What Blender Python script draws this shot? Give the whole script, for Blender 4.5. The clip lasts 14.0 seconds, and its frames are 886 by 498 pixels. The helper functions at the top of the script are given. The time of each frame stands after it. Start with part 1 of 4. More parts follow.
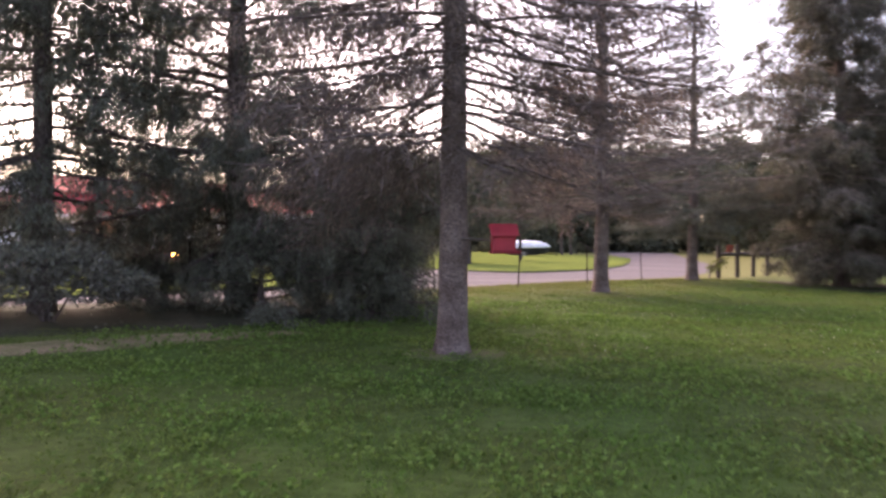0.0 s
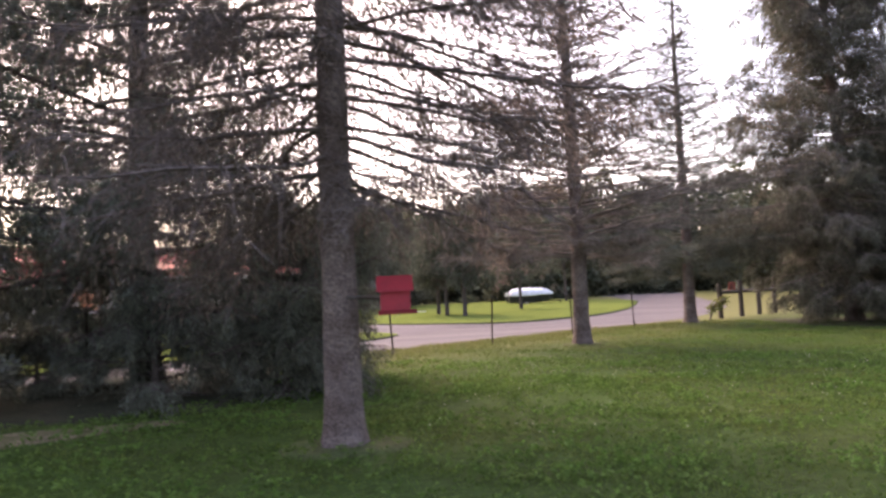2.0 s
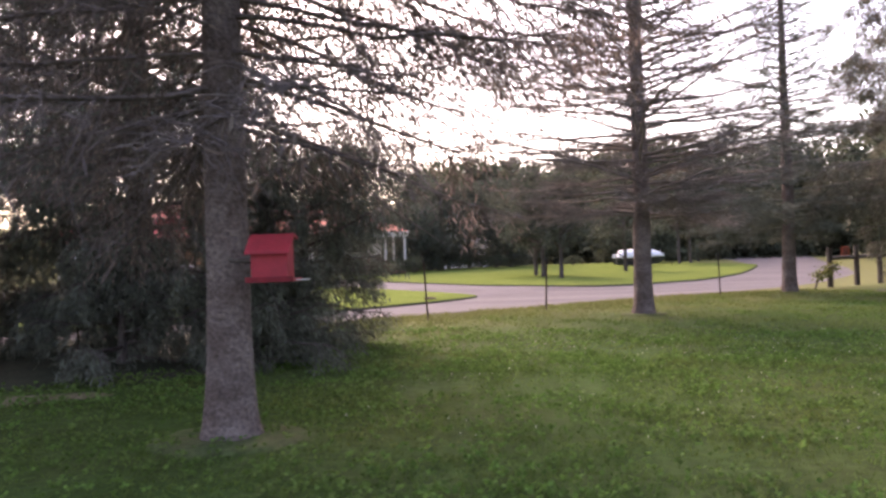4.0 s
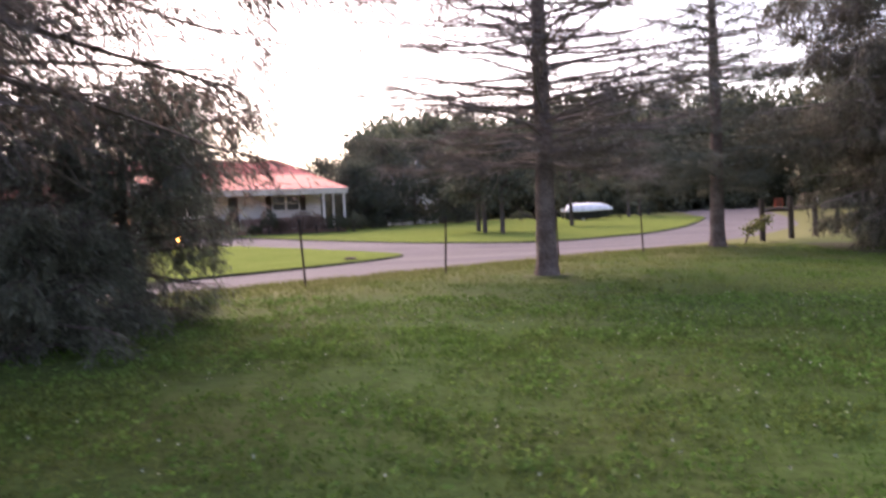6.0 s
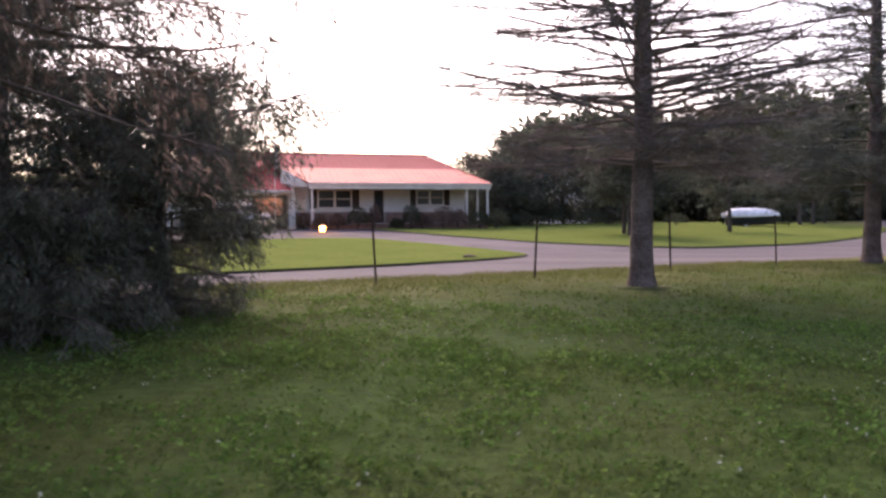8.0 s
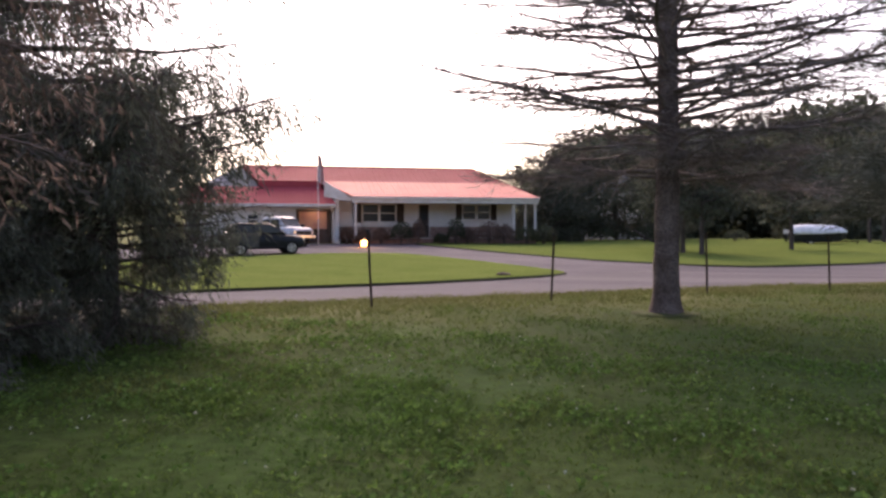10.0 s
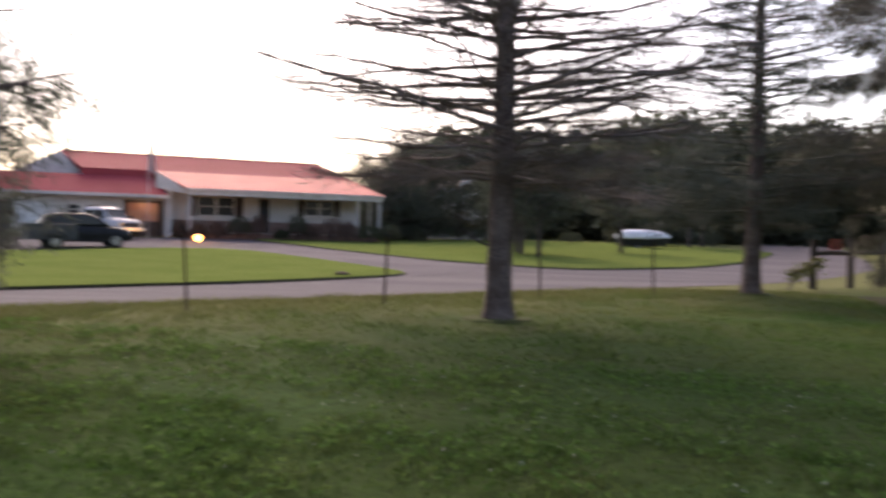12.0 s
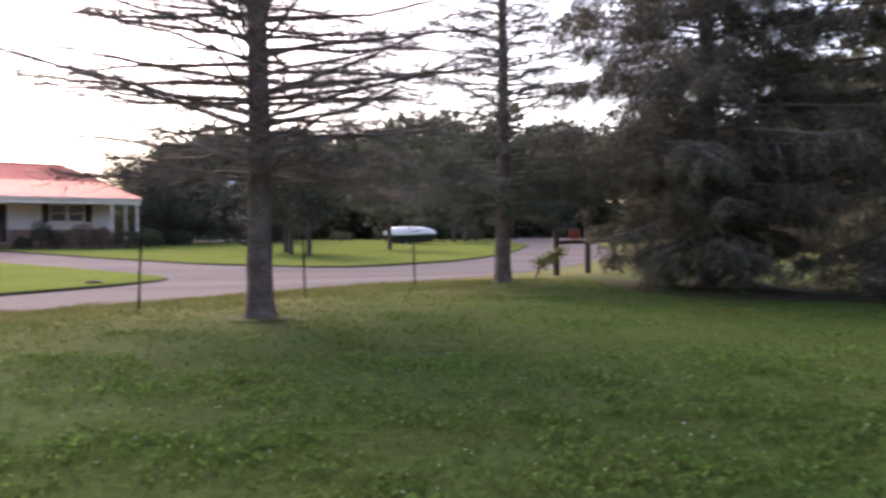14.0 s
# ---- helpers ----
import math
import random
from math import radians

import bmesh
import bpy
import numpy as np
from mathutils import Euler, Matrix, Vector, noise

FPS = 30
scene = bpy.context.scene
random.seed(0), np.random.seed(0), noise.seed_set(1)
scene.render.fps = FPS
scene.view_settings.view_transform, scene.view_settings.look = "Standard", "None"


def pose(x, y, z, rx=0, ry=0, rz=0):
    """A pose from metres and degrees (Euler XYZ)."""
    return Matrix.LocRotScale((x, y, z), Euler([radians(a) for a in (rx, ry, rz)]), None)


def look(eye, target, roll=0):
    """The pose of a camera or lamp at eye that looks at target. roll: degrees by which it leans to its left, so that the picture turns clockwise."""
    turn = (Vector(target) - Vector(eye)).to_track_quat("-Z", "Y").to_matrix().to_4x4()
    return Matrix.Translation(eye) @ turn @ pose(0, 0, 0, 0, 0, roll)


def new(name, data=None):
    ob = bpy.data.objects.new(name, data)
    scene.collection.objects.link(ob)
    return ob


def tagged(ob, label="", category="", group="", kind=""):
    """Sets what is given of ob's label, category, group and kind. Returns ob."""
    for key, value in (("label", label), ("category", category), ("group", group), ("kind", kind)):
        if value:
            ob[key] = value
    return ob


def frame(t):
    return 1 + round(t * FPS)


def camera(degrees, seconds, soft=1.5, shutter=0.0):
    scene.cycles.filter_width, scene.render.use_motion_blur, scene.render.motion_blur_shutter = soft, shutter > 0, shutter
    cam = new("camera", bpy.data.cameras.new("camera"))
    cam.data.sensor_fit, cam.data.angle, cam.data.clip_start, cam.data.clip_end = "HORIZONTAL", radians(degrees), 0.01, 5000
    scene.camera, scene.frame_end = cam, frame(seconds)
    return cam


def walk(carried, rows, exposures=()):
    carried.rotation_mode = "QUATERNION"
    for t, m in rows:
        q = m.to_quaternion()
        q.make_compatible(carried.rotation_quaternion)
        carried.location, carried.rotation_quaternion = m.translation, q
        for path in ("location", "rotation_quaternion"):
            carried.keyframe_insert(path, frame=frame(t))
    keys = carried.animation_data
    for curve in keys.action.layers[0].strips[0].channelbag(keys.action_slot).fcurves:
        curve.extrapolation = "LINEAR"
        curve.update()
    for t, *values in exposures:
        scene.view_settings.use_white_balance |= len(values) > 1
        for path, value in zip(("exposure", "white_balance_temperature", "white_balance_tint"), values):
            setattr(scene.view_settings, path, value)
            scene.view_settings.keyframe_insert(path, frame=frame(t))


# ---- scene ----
cam = camera(58.7, 14.0, soft=2.7, shutter=0.5)
PATH = [
    (0, (0.051, 0.837, 1.414), (0.047, 2.837, 1.416), 0.2),
    (0.5, (0.411, 1.498, 1.428), (0.311, 3.496, 1.443), 1.4),
    (1, (0.712, 2.083, 1.427), (0.751, 4.082, 1.484), -1.3),
    (1.5, (1.047, 2.57, 1.456), (0.801, 4.547, 1.63), -3.7),
    (2, (1.401, 3.063, 1.466), (1.37, 5.058, 1.599), -2.9),
    (4.5, (3.542, 5.459, 1.449), (3.163, 7.422, 1.48), -1.8),
    (5, (3.849, 6.041, 1.464), (3.529, 8.015, 1.487), -2.3),
    (5.5, (4.195, 6.473, 1.447), (3.822, 8.437, 1.487), -1.5),
    (6, (4.529, 6.962, 1.463), (4.273, 8.944, 1.389), -2.7),
    (6.5, (4.92, 7.318, 1.386), (4.641, 9.294, 1.253), -1.5),
    (7, (5.198, 7.687, 1.43), (4.789, 9.644, 1.353), -0.0),
    (7.5, (5.599, 8.034, 1.416), (5.103, 9.971, 1.409), 0.6),
    (8, (5.904, 8.443, 1.436), (5.246, 10.33, 1.367), -0.5),
    (8.5, (6.201, 8.786, 1.455), (5.62, 10.699, 1.431), -0.8),
    (9, (6.404, 9.213, 1.473), (5.677, 11.075, 1.442), -0.2),
    (11.5, (6.366, 10.774, 1.488), (5.548, 12.599, 1.456), -0.1),
    (12, (6.429, 10.79, 1.539), (5.999, 12.743, 1.504), 1.25),
    (12.5, (6.399, 10.776, 1.455), (6.178, 12.763, 1.396), 1.2),
    (13, (6.411, 10.709, 1.509), (6.265, 12.703, 1.44), 0.7),
    (13.5, (6.507, 10.662, 1.49), (6.452, 12.661, 1.445), -0.3),
    (14, (6.667, 10.556, 1.504), (6.804, 12.551, 1.471), -0.6),
]
walk(cam, [(t, look(eye, target, roll)) for t, eye, target, roll in PATH],
     exposures=[(0, 2.25, 7500, 33), (2, 2.22, 7500, 28), (5, 2.12, 7150, 30), (7, 1.79, 6900, 30), (9, 1.38, 6900, 29), (12, 1.22, 6950, 21), (14, 1.8, 6900, 25)])

# ---- light: dusk, the sun just at the horizon behind the house, a bright hazy sky ----
SUN_AZ = 118.0   # degrees, from +x towards +y
SUN_EL = 42.0
world = bpy.data.worlds.new("dusk_sky")
scene.world = world
world.use_nodes = True
wn = world.node_tree.nodes
wl = world.node_tree.links
sky = wn.new("ShaderNodeTexSky")
sky.sky_type = 'NISHITA'
sky.sun_disc = False
sky.sun_elevation = radians(SUN_EL)
sky.sun_rotation = radians(90 - SUN_AZ)
sky.air_density = 1.0
sky.dust_density = 3.5
sky.ozone_density = 1.0
wn["Background"].inputs["Strength"].default_value = 0.15
wl.new(sky.outputs[0], wn["Background"].inputs["Color"])
sun = new("sun", bpy.data.lights.new("sun", 'SUN'))
sun.data.energy = 0.6
sun.data.angle = radians(30)
sun.data.color = (1.0, 0.82, 0.66)
az, el = radians(SUN_AZ), radians(SUN_EL)
sun.matrix_world = look((0, 0, 0), (-math.cos(az) * math.cos(el), -math.sin(az) * math.cos(el), -math.sin(el)))

# ---- materials ----
def material(name, base, rough=0.8, metal=0.0, var=0.25, scale=4.0, fine=40.0, bump=0.3, tint=None, island=0.0,
             objects=0.0, spec=0.3, stretch=(1, 1, 1), dist=0.01, thin=0.0, turn=0.0):
    """Principled surface with two scales of mottling, fine relief, and optional per-leaf or per-object variation."""
    m = bpy.data.materials.new(name)
    m.use_nodes = True
    nd, ln = m.node_tree.nodes, m.node_tree.links
    b = nd["Principled BSDF"]
    b.inputs["Roughness"].default_value = rough
    b.inputs["Metallic"].default_value = metal
    b.inputs["Specular IOR Level"].default_value = spec
    tc = nd.new("ShaderNodeTexCoord")
    mp = nd.new("ShaderNodeMapping")
    mp.inputs["Scale"].default_value = stretch
    mp.inputs["Rotation"].default_value = (0, 0, radians(turn))
    ln.new(tc.outputs["Object"], mp.inputs["Vector"])
    n1, n2 = nd.new("ShaderNodeTexNoise"), nd.new("ShaderNodeTexNoise")
    for n, s, d in ((n1, scale, 3), (n2, fine, 4)):
        n.inputs["Scale"].default_value = s
        n.inputs["Detail"].default_value = d
        ln.new(mp.outputs[0], n.inputs["Vector"])
    tint = tint or tuple(c * 0.6 for c in base)
    mix = nd.new("ShaderNodeMix")
    mix.data_type = 'RGBA'
    mix.inputs[6].default_value = (*base, 1)
    mix.inputs[7].default_value = (*tint, 1)
    r = nd.new("ShaderNodeMapRange")
    r.inputs[1].default_value, r.inputs[2].default_value = 0.38, 0.66
    ln.new(n1.outputs["Fac"], r.inputs[0])
    ln.new(r.outputs[0], mix.inputs[0])
    hsv = nd.new("ShaderNodeHueSaturation")
    ln.new(mix.outputs[2], hsv.inputs["Color"])
    val = nd.new("ShaderNodeMapRange")
    val.inputs[1].default_value, val.inputs[2].default_value = 0.3, 0.7
    val.inputs[3].default_value, val.inputs[4].default_value = 1 - var, 1 + var
    ln.new(n2.outputs["Fac"], val.inputs[0])
    last = val.outputs[0]
    if island or objects:
        if island:
            g = nd.new("ShaderNodeNewGeometry")
            src, amt = g.outputs["Random Per Island"], island
        else:
            g = nd.new("ShaderNodeObjectInfo")
            src, amt = g.outputs["Random"], objects
        rr = nd.new("ShaderNodeMapRange")
        rr.inputs[3].default_value, rr.inputs[4].default_value = 1 - amt, 1 + amt
        ln.new(src, rr.inputs[0])
        mu = nd.new("ShaderNodeMath")
        mu.operation = 'MULTIPLY'
        ln.new(last, mu.inputs[0])
        ln.new(rr.outputs[0], mu.inputs[1])
        last = mu.outputs[0]
    ln.new(last, hsv.inputs["Value"])
    ln.new(hsv.outputs[0], b.inputs["Base Color"])
    if bump:
        bp = nd.new("ShaderNodeBump")
        bp.inputs["Strength"].default_value = bump
        bp.inputs["Distance"].default_value = dist
        ln.new(n2.outputs["Fac"], bp.inputs["Height"])
        ln.new(bp.outputs[0], b.inputs["Normal"])
    if thin:
        # light passes through leaves and blades
        tr = nd.new("ShaderNodeBsdfTranslucent")
        ln.new(hsv.outputs[0], tr.inputs["Color"])
        ms = nd.new("ShaderNodeMixShader")
        ms.inputs[0].default_value = thin
        ln.new(b.outputs[0], ms.inputs[1])
        ln.new(tr.outputs[0], ms.inputs[2])
        ln.new(ms.outputs[0], nd["Material Output"].inputs["Surface"])
    return m


def verge_blend(m, n0, n1):
    """Dry olive grass takes over towards the fence line, with a ragged edge."""
    nd, ln = m.node_tree.nodes, m.node_tree.links
    b = nd["Principled BSDF"]
    old = b.inputs["Base Color"].links[0].from_socket
    tc = nd.new("ShaderNodeTexCoord")
    dot = nd.new("ShaderNodeVectorMath")
    dot.operation = 'DOT_PRODUCT'
    dot.inputs[1].default_value = (-math.sin(radians(47)), math.cos(radians(47)), 0)
    ln.new(tc.outputs["Object"], dot.inputs[0])
    no = nd.new("ShaderNodeTexNoise")
    no.inputs["Scale"].default_value = 0.55
    no.inputs["Detail"].default_value = 5
    ln.new(tc.outputs["Object"], no.inputs["Vector"])
    ad = nd.new("ShaderNodeMath")
    ad.operation = 'MULTIPLY_ADD'
    ad.inputs[1].default_value = 6.0
    ln.new(no.outputs["Fac"], ad.inputs[0])
    ln.new(dot.outputs["Value"], ad.inputs[2])
    mr = nd.new("ShaderNodeMapRange")
    mr.inputs[1].default_value, mr.inputs[2].default_value = n0 + 3.0, n1 + 3.0
    mr.inputs[4].default_value = 0.75
    ln.new(ad.outputs[0], mr.inputs[0])
    mix = nd.new("ShaderNodeMix")
    mix.data_type = 'RGBA'
    ln.new(mr.outputs[0], mix.inputs[0])
    ln.new(old, mix.inputs[6])
    mix.inputs[7].default_value = (0.135, 0.13, 0.052, 1)
    ln.new(mix.outputs[2], b.inputs["Base Color"])
    for n in list(nd):
        if n.bl_idname == "ShaderNodeBsdfTranslucent":
            ln.new(mix.outputs[2], n.inputs["Color"])


def glowing(name, color, strength):
    m = bpy.data.materials.new(name)
    m.use_nodes = True
    b = m.node_tree.nodes["Principled BSDF"]
    b.inputs["Base Color"].default_value = (*color, 1)
    b.inputs["Emission Color"].default_value = (*color, 1)
    b.inputs["Emission Strength"].default_value = strength
    return m


def glass(name, color=(0.03, 0.035, 0.04)):
    m = bpy.data.materials.new(name)
    m.use_nodes = True
    b = m.node_tree.nodes["Principled BSDF"]
    b.inputs["Base Color"].default_value = (*color, 1)
    b.inputs["Roughness"].default_value = 0.12
    b.inputs["Specular IOR Level"].default_value = 0.25
    return m


M_YARD = material("yard_grass", (0.036, 0.068, 0.017), 0.95, scale=0.45, fine=9, var=0.35, bump=0.6, tint=(0.045, 0.062, 0.019), spec=0.05, dist=0.05)
M_LAWN = material("mown_lawn", (0.122, 0.15, 0.043), 0.95, scale=0.5, fine=14, var=0.25, bump=0.5, tint=(0.105, 0.138, 0.036), spec=0.0, dist=0.03)
M_STRAW = material("needle_litter", (0.15, 0.12, 0.075), 1.0, scale=3, fine=30, var=0.4, bump=0.6, tint=(0.08, 0.085, 0.035), spec=0.1, dist=0.03)
M_BLADE = material("grass_blade", (0.068, 0.132, 0.027), 0.7, scale=0.5, fine=5, var=0.3, bump=0, tint=(0.11, 0.14, 0.04), island=0.35, spec=0.08, thin=0.45)
M_CLOVER = material("clover_leaf", (0.092, 0.17, 0.04), 0.6, scale=0.6, fine=5, var=0.2, bump=0, tint=(0.1, 0.15, 0.042), island=0.4, spec=0.05, thin=0.45)
verge_blend(M_YARD, 11.0, 16.5)
verge_blend(M_BLADE, 11.0, 16.5)
M_BLOOM = material("clover_bloom", (0.33, 0.34, 0.26), 0.8, scale=9, fine=60, var=0.2, bump=0.2, tint=(0.4, 0.4, 0.3), island=0.3)
M_ROAD = material("worn_asphalt", (0.115, 0.102, 0.107), 0.95, scale=0.35, fine=25, var=0.2, bump=0.4, tint=(0.08, 0.072, 0.079), spec=0.1, stretch=(0.12, 1.6, 1), turn=-47)
M_DRIVE = material("drive_asphalt", (0.105, 0.092, 0.102), 0.9, scale=0.3, fine=25, var=0.2, bump=0.4, tint=(0.078, 0.07, 0.079), spec=0.1)
M_KERB = material("earth_edge", (0.035, 0.035, 0.02), 0.95, scale=3, fine=20, var=0.4, bump=0.5)
M_BARK = material("spruce_bark", (0.105, 0.077, 0.068), 0.95, scale=3.0, fine=26, var=0.4, bump=1.0, tint=(0.185, 0.145, 0.132), spec=0.15, stretch=(1, 1, 1.1), dist=0.04)
M_BARK_DARK = material("dark_bark", (0.075, 0.062, 0.056), 0.95, scale=2.2, fine=26, var=0.5, bump=1.0, tint=(0.11, 0.09, 0.085), spec=0.1, stretch=(1, 1, 0.45), dist=0.04)
M_TWIG = material("dead_twig", (0.155, 0.13, 0.119), 0.95, scale=1.5, fine=20, var=0.3, bump=0.3, tint=(0.225, 0.185, 0.168), spec=0.1)
M_TWIG_BROWN = material("brown_twig", (0.105, 0.084, 0.076), 0.95, scale=1.5, fine=20, var=0.3, bump=0.3, tint=(0.15, 0.12, 0.11), spec=0.1)
M_TWIG_GREY = material("grey_green_twig", (0.1, 0.112, 0.088), 0.95, scale=1.5, fine=20, var=0.3, bump=0.3, tint=(0.145, 0.145, 0.12), spec=0.1)
M_NEEDLE = material("spruce_needles", (0.113, 0.125, 0.097), 0.75, scale=0.8, fine=6, var=0.3, bump=0, tint=(0.105, 0.112, 0.086), island=0.35, spec=0.2, thin=0.4)
M_NEEDLE_GREY = material("dull_needles", (0.125, 0.138, 0.11), 0.8, scale=0.8, fine=6, var=0.3, bump=0, tint=(0.135, 0.13, 0.11), island=0.35, spec=0.15, thin=0.4)
M_NEEDLE_BROWN = material("dry_needles", (0.185, 0.14, 0.122), 0.85, scale=0.8, fine=6, var=0.3, bump=0, tint=(0.14, 0.12, 0.1), island=0.4, spec=0.1, thin=0.55)
M_NEEDLE_OLIVE = material("olive_needles", (0.12, 0.124, 0.092), 0.8, scale=0.5, fine=5, var=0.3, bump=0, tint=(0.142, 0.127, 0.104), island=0.4, spec=0.1, thin=0.5)
M_PINE = material("pine_needles", (0.07, 0.083, 0.063), 0.8, scale=0.3, fine=3, var=0.3, bump=0, tint=(0.09, 0.088, 0.065), island=0.4, spec=0.15, thin=0.4)
M_FOREST = material("far_leaves", (0.085, 0.098, 0.068), 0.85, scale=0.12, fine=1.2, var=0.3, bump=0, tint=(0.105, 0.11, 0.07), island=0.4, spec=0.1, thin=0.4)
M_SHRUB = material("shrub_leaves", (0.06, 0.075, 0.05), 0.8, scale=1, fine=8, var=0.3, bump=0, tint=(0.06, 0.06, 0.035), island=0.45, spec=0.2, thin=0.4)
M_SHRUB_RED = material("barberry_leaves", (0.15, 0.105, 0.088), 0.8, scale=1, fine=8, var=0.3, bump=0, tint=(0.115, 0.088, 0.07), island=0.45, spec=0.2, thin=0.4)
M_VINE = material("vine_leaves", (0.10, 0.13, 0.04), 0.7, scale=1, fine=8, var=0.3, bump=0, tint=(0.15, 0.12, 0.05), island=0.45, spec=0.2, thin=0.4)
M_RED = material("red_paint", (0.36, 0.022, 0.035), 0.6, scale=6, fine=50, var=0.12, bump=0.2, tint=(0.28, 0.02, 0.03), spec=0.4, dist=0.003)
M_RED_DARK = material("red_paint_edge", (0.22, 0.015, 0.022), 0.7, scale=6, fine=50, var=0.12, bump=0.2)
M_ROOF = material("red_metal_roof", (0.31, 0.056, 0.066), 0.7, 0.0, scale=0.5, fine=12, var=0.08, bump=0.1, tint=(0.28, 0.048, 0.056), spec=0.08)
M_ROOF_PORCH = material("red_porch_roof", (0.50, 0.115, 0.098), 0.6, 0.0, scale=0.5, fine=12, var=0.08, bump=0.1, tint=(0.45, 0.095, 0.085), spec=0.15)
M_SIDING = material("white_siding", (0.60, 0.57, 0.55), 0.7, scale=1.2, fine=18, var=0.06, bump=0.15, tint=(0.53, 0.50, 0.48))
M_TRIM = material("white_trim", (0.62, 0.59, 0.56), 0.6, scale=2, fine=30, var=0.06, bump=0.1, tint=(0.53, 0.5, 0.47))
M_BRICK = material("brown_brick", (0.24, 0.15, 0.125), 0.9, scale=3, fine=30, var=0.3, bump=0.4, tint=(0.17, 0.11, 0.095))
M_SHUTTER = material("brown_shutter", (0.05, 0.035, 0.03), 0.7, scale=4, fine=40, var=0.15, bump=0.2)
M_GLASS = glass("dark_glass")
M_CARPAINT = material("black_car_paint", (0.010, 0.011, 0.012), 0.4, 0.0, scale=2, fine=60, var=0.05, bump=0.0, spec=0.25)
M_WHITEPAINT = material("white_car_paint", (0.5, 0.5, 0.53), 0.3, 0.0, scale=2, fine=60, var=0.04, bump=0.0, spec=0.6)
M_TYRE = material("tyre_rubber", (0.015, 0.015, 0.016), 0.85, scale=8, fine=60, var=0.2, bump=0.2)
M_RIM = material("alloy_rim", (0.55, 0.55, 0.57), 0.35, 0.8, scale=8, fine=60, var=0.1, bump=0.0)
M_BLACK = material("black_plastic", (0.02, 0.02, 0.022), 0.6, scale=8, fine=60, var=0.15, bump=0.1)
M_BIN = material("grey_bin_plastic", (0.07, 0.075, 0.08), 0.55, scale=5, fine=40, var=0.1, bump=0.1)
M_STEEL = material("rusty_steel", (0.035, 0.028, 0.024), 0.8, 0.4, scale=9, fine=60, var=0.4, bump=0.4, tint=(0.07, 0.04, 0.03))
M_WOOD = material("weathered_wood", (0.055, 0.045, 0.04), 0.9, scale=4, fine=40, var=0.35, bump=0.6, tint=(0.09, 0.075, 0.065), stretch=(1, 1, 0.3))
M_COVER = material("white_boat_cover", (0.88, 0.87, 0.90), 0.7, scale=2, fine=20, var=0.08, bump=0.3, tint=(0.68, 0.67, 0.70))
M_HULL = material("dark_hull", (0.02, 0.022, 0.028), 0.35, scale=3, fine=40, var=0.1, bump=0.1, spec=0.5)
M_SIGN = material("orange_sign", (0.50, 0.09, 0.05), 0.6, scale=5, fine=40, var=0.1, bump=0.1)
M_BLUE = material("blue_roof", (0.20, 0.33, 0.50), 0.5, scale=1, fine=15, var=0.1, bump=0.1)
M_LAMP = glowing("lamp_glow", (1.0, 0.36, 0.07), 9.0)

# ---- the lie of the land: u runs along the road, n from the yard towards the house ----
ANG = 47.0
CU, SU = math.cos(radians(ANG)), math.sin(radians(ANG))
PROFILE_N = [-400, 8, 13, 15.2, 18, 23, 28, 45, 56, 85, 115, 170, 400, 900]
PROFILE_Z = [0.0, 0.02, 0.2, 0.27, 0.1, -0.05, -0.05, 0.5, 1.0, 1.2, 3.5, 11.0, 20.0, 26.0]


def height(u, n):
    """Height of the ground; works on numbers and arrays."""
    z = sum(np.interp(np.asarray(n, float) + d, PROFILE_N, PROFILE_Z) for d in (-1.2, -0.6, 0, 0.6, 1.2)) / 5
    far = np.clip((np.asarray(u, float) - 30) / 40, 0, 1) * np.clip(1 - np.abs(np.asarray(n, float) - 15) / 6, 0, 1)
    return z - 0.2 * far


def xy(u, n):
    return u * CU - n * SU, u * SU + n * CU


def un(x, y):
    return x * CU + y * SU, -x * SU + y * CU


def at(u, n, dz=0.0, turn=0.0):
    """Pose of a thing that stands on the ground at u, n; its x runs along the road."""
    x, y = xy(u, n)
    return pose(x, y, float(height(u, n)) + dz, 0, 0, ANG + turn)


def gz(x, y):
    u, n = un(x, y)
    return float(height(u, n))


# ---- mesh helpers ----
def add_mesh(name, me, mat, parent=None, label=""):
    if mat is not None:
        me.materials.append(mat)
    ob = new(name, me)
    if parent is not None:
        ob.parent = parent
    if label:
        ob["label"] = label
    return ob


def part(name, bm, mat, parent, label="", smooth=False):
    me = bpy.data.meshes.new(name)
    bmesh.ops.recalc_face_normals(bm, faces=bm.faces)
    if smooth:
        for f in bm.faces:
            f.smooth = True
    bm.to_mesh(me)
    bm.free()
    return add_mesh(name, me, mat, parent, label)


def data_part(name, verts, faces, mat, parent=None, label="", smooth=False):
    me = bpy.data.meshes.new(name)
    if isinstance(faces, list):
        me.from_pydata(np.asarray(verts, float).tolist(), [], faces)
    else:
        n, k = faces.shape
        me.vertices.add(len(verts))
        me.vertices.foreach_set("co", np.ascontiguousarray(verts, dtype=np.float32).ravel())
        me.loops.add(n * k)
        me.loops.foreach_set("vertex_index", np.ascontiguousarray(faces, dtype=np.int32).ravel())
        me.polygons.add(n)
        me.polygons.foreach_set("loop_start", np.arange(0, n * k, k, dtype=np.int32))
        me.update(calc_edges=True)
    if smooth:
        me.polygons.foreach_set("use_smooth", [True] * len(me.polygons))
    me.update()
    return add_mesh(name, me, mat, parent, label)


def thing(name, m, label, category, group="", kind=""):
    ob = new(name)
    ob.matrix_world = m
    ob.empty_display_size = 0.2
    return tagged(ob, label, category, group, kind)


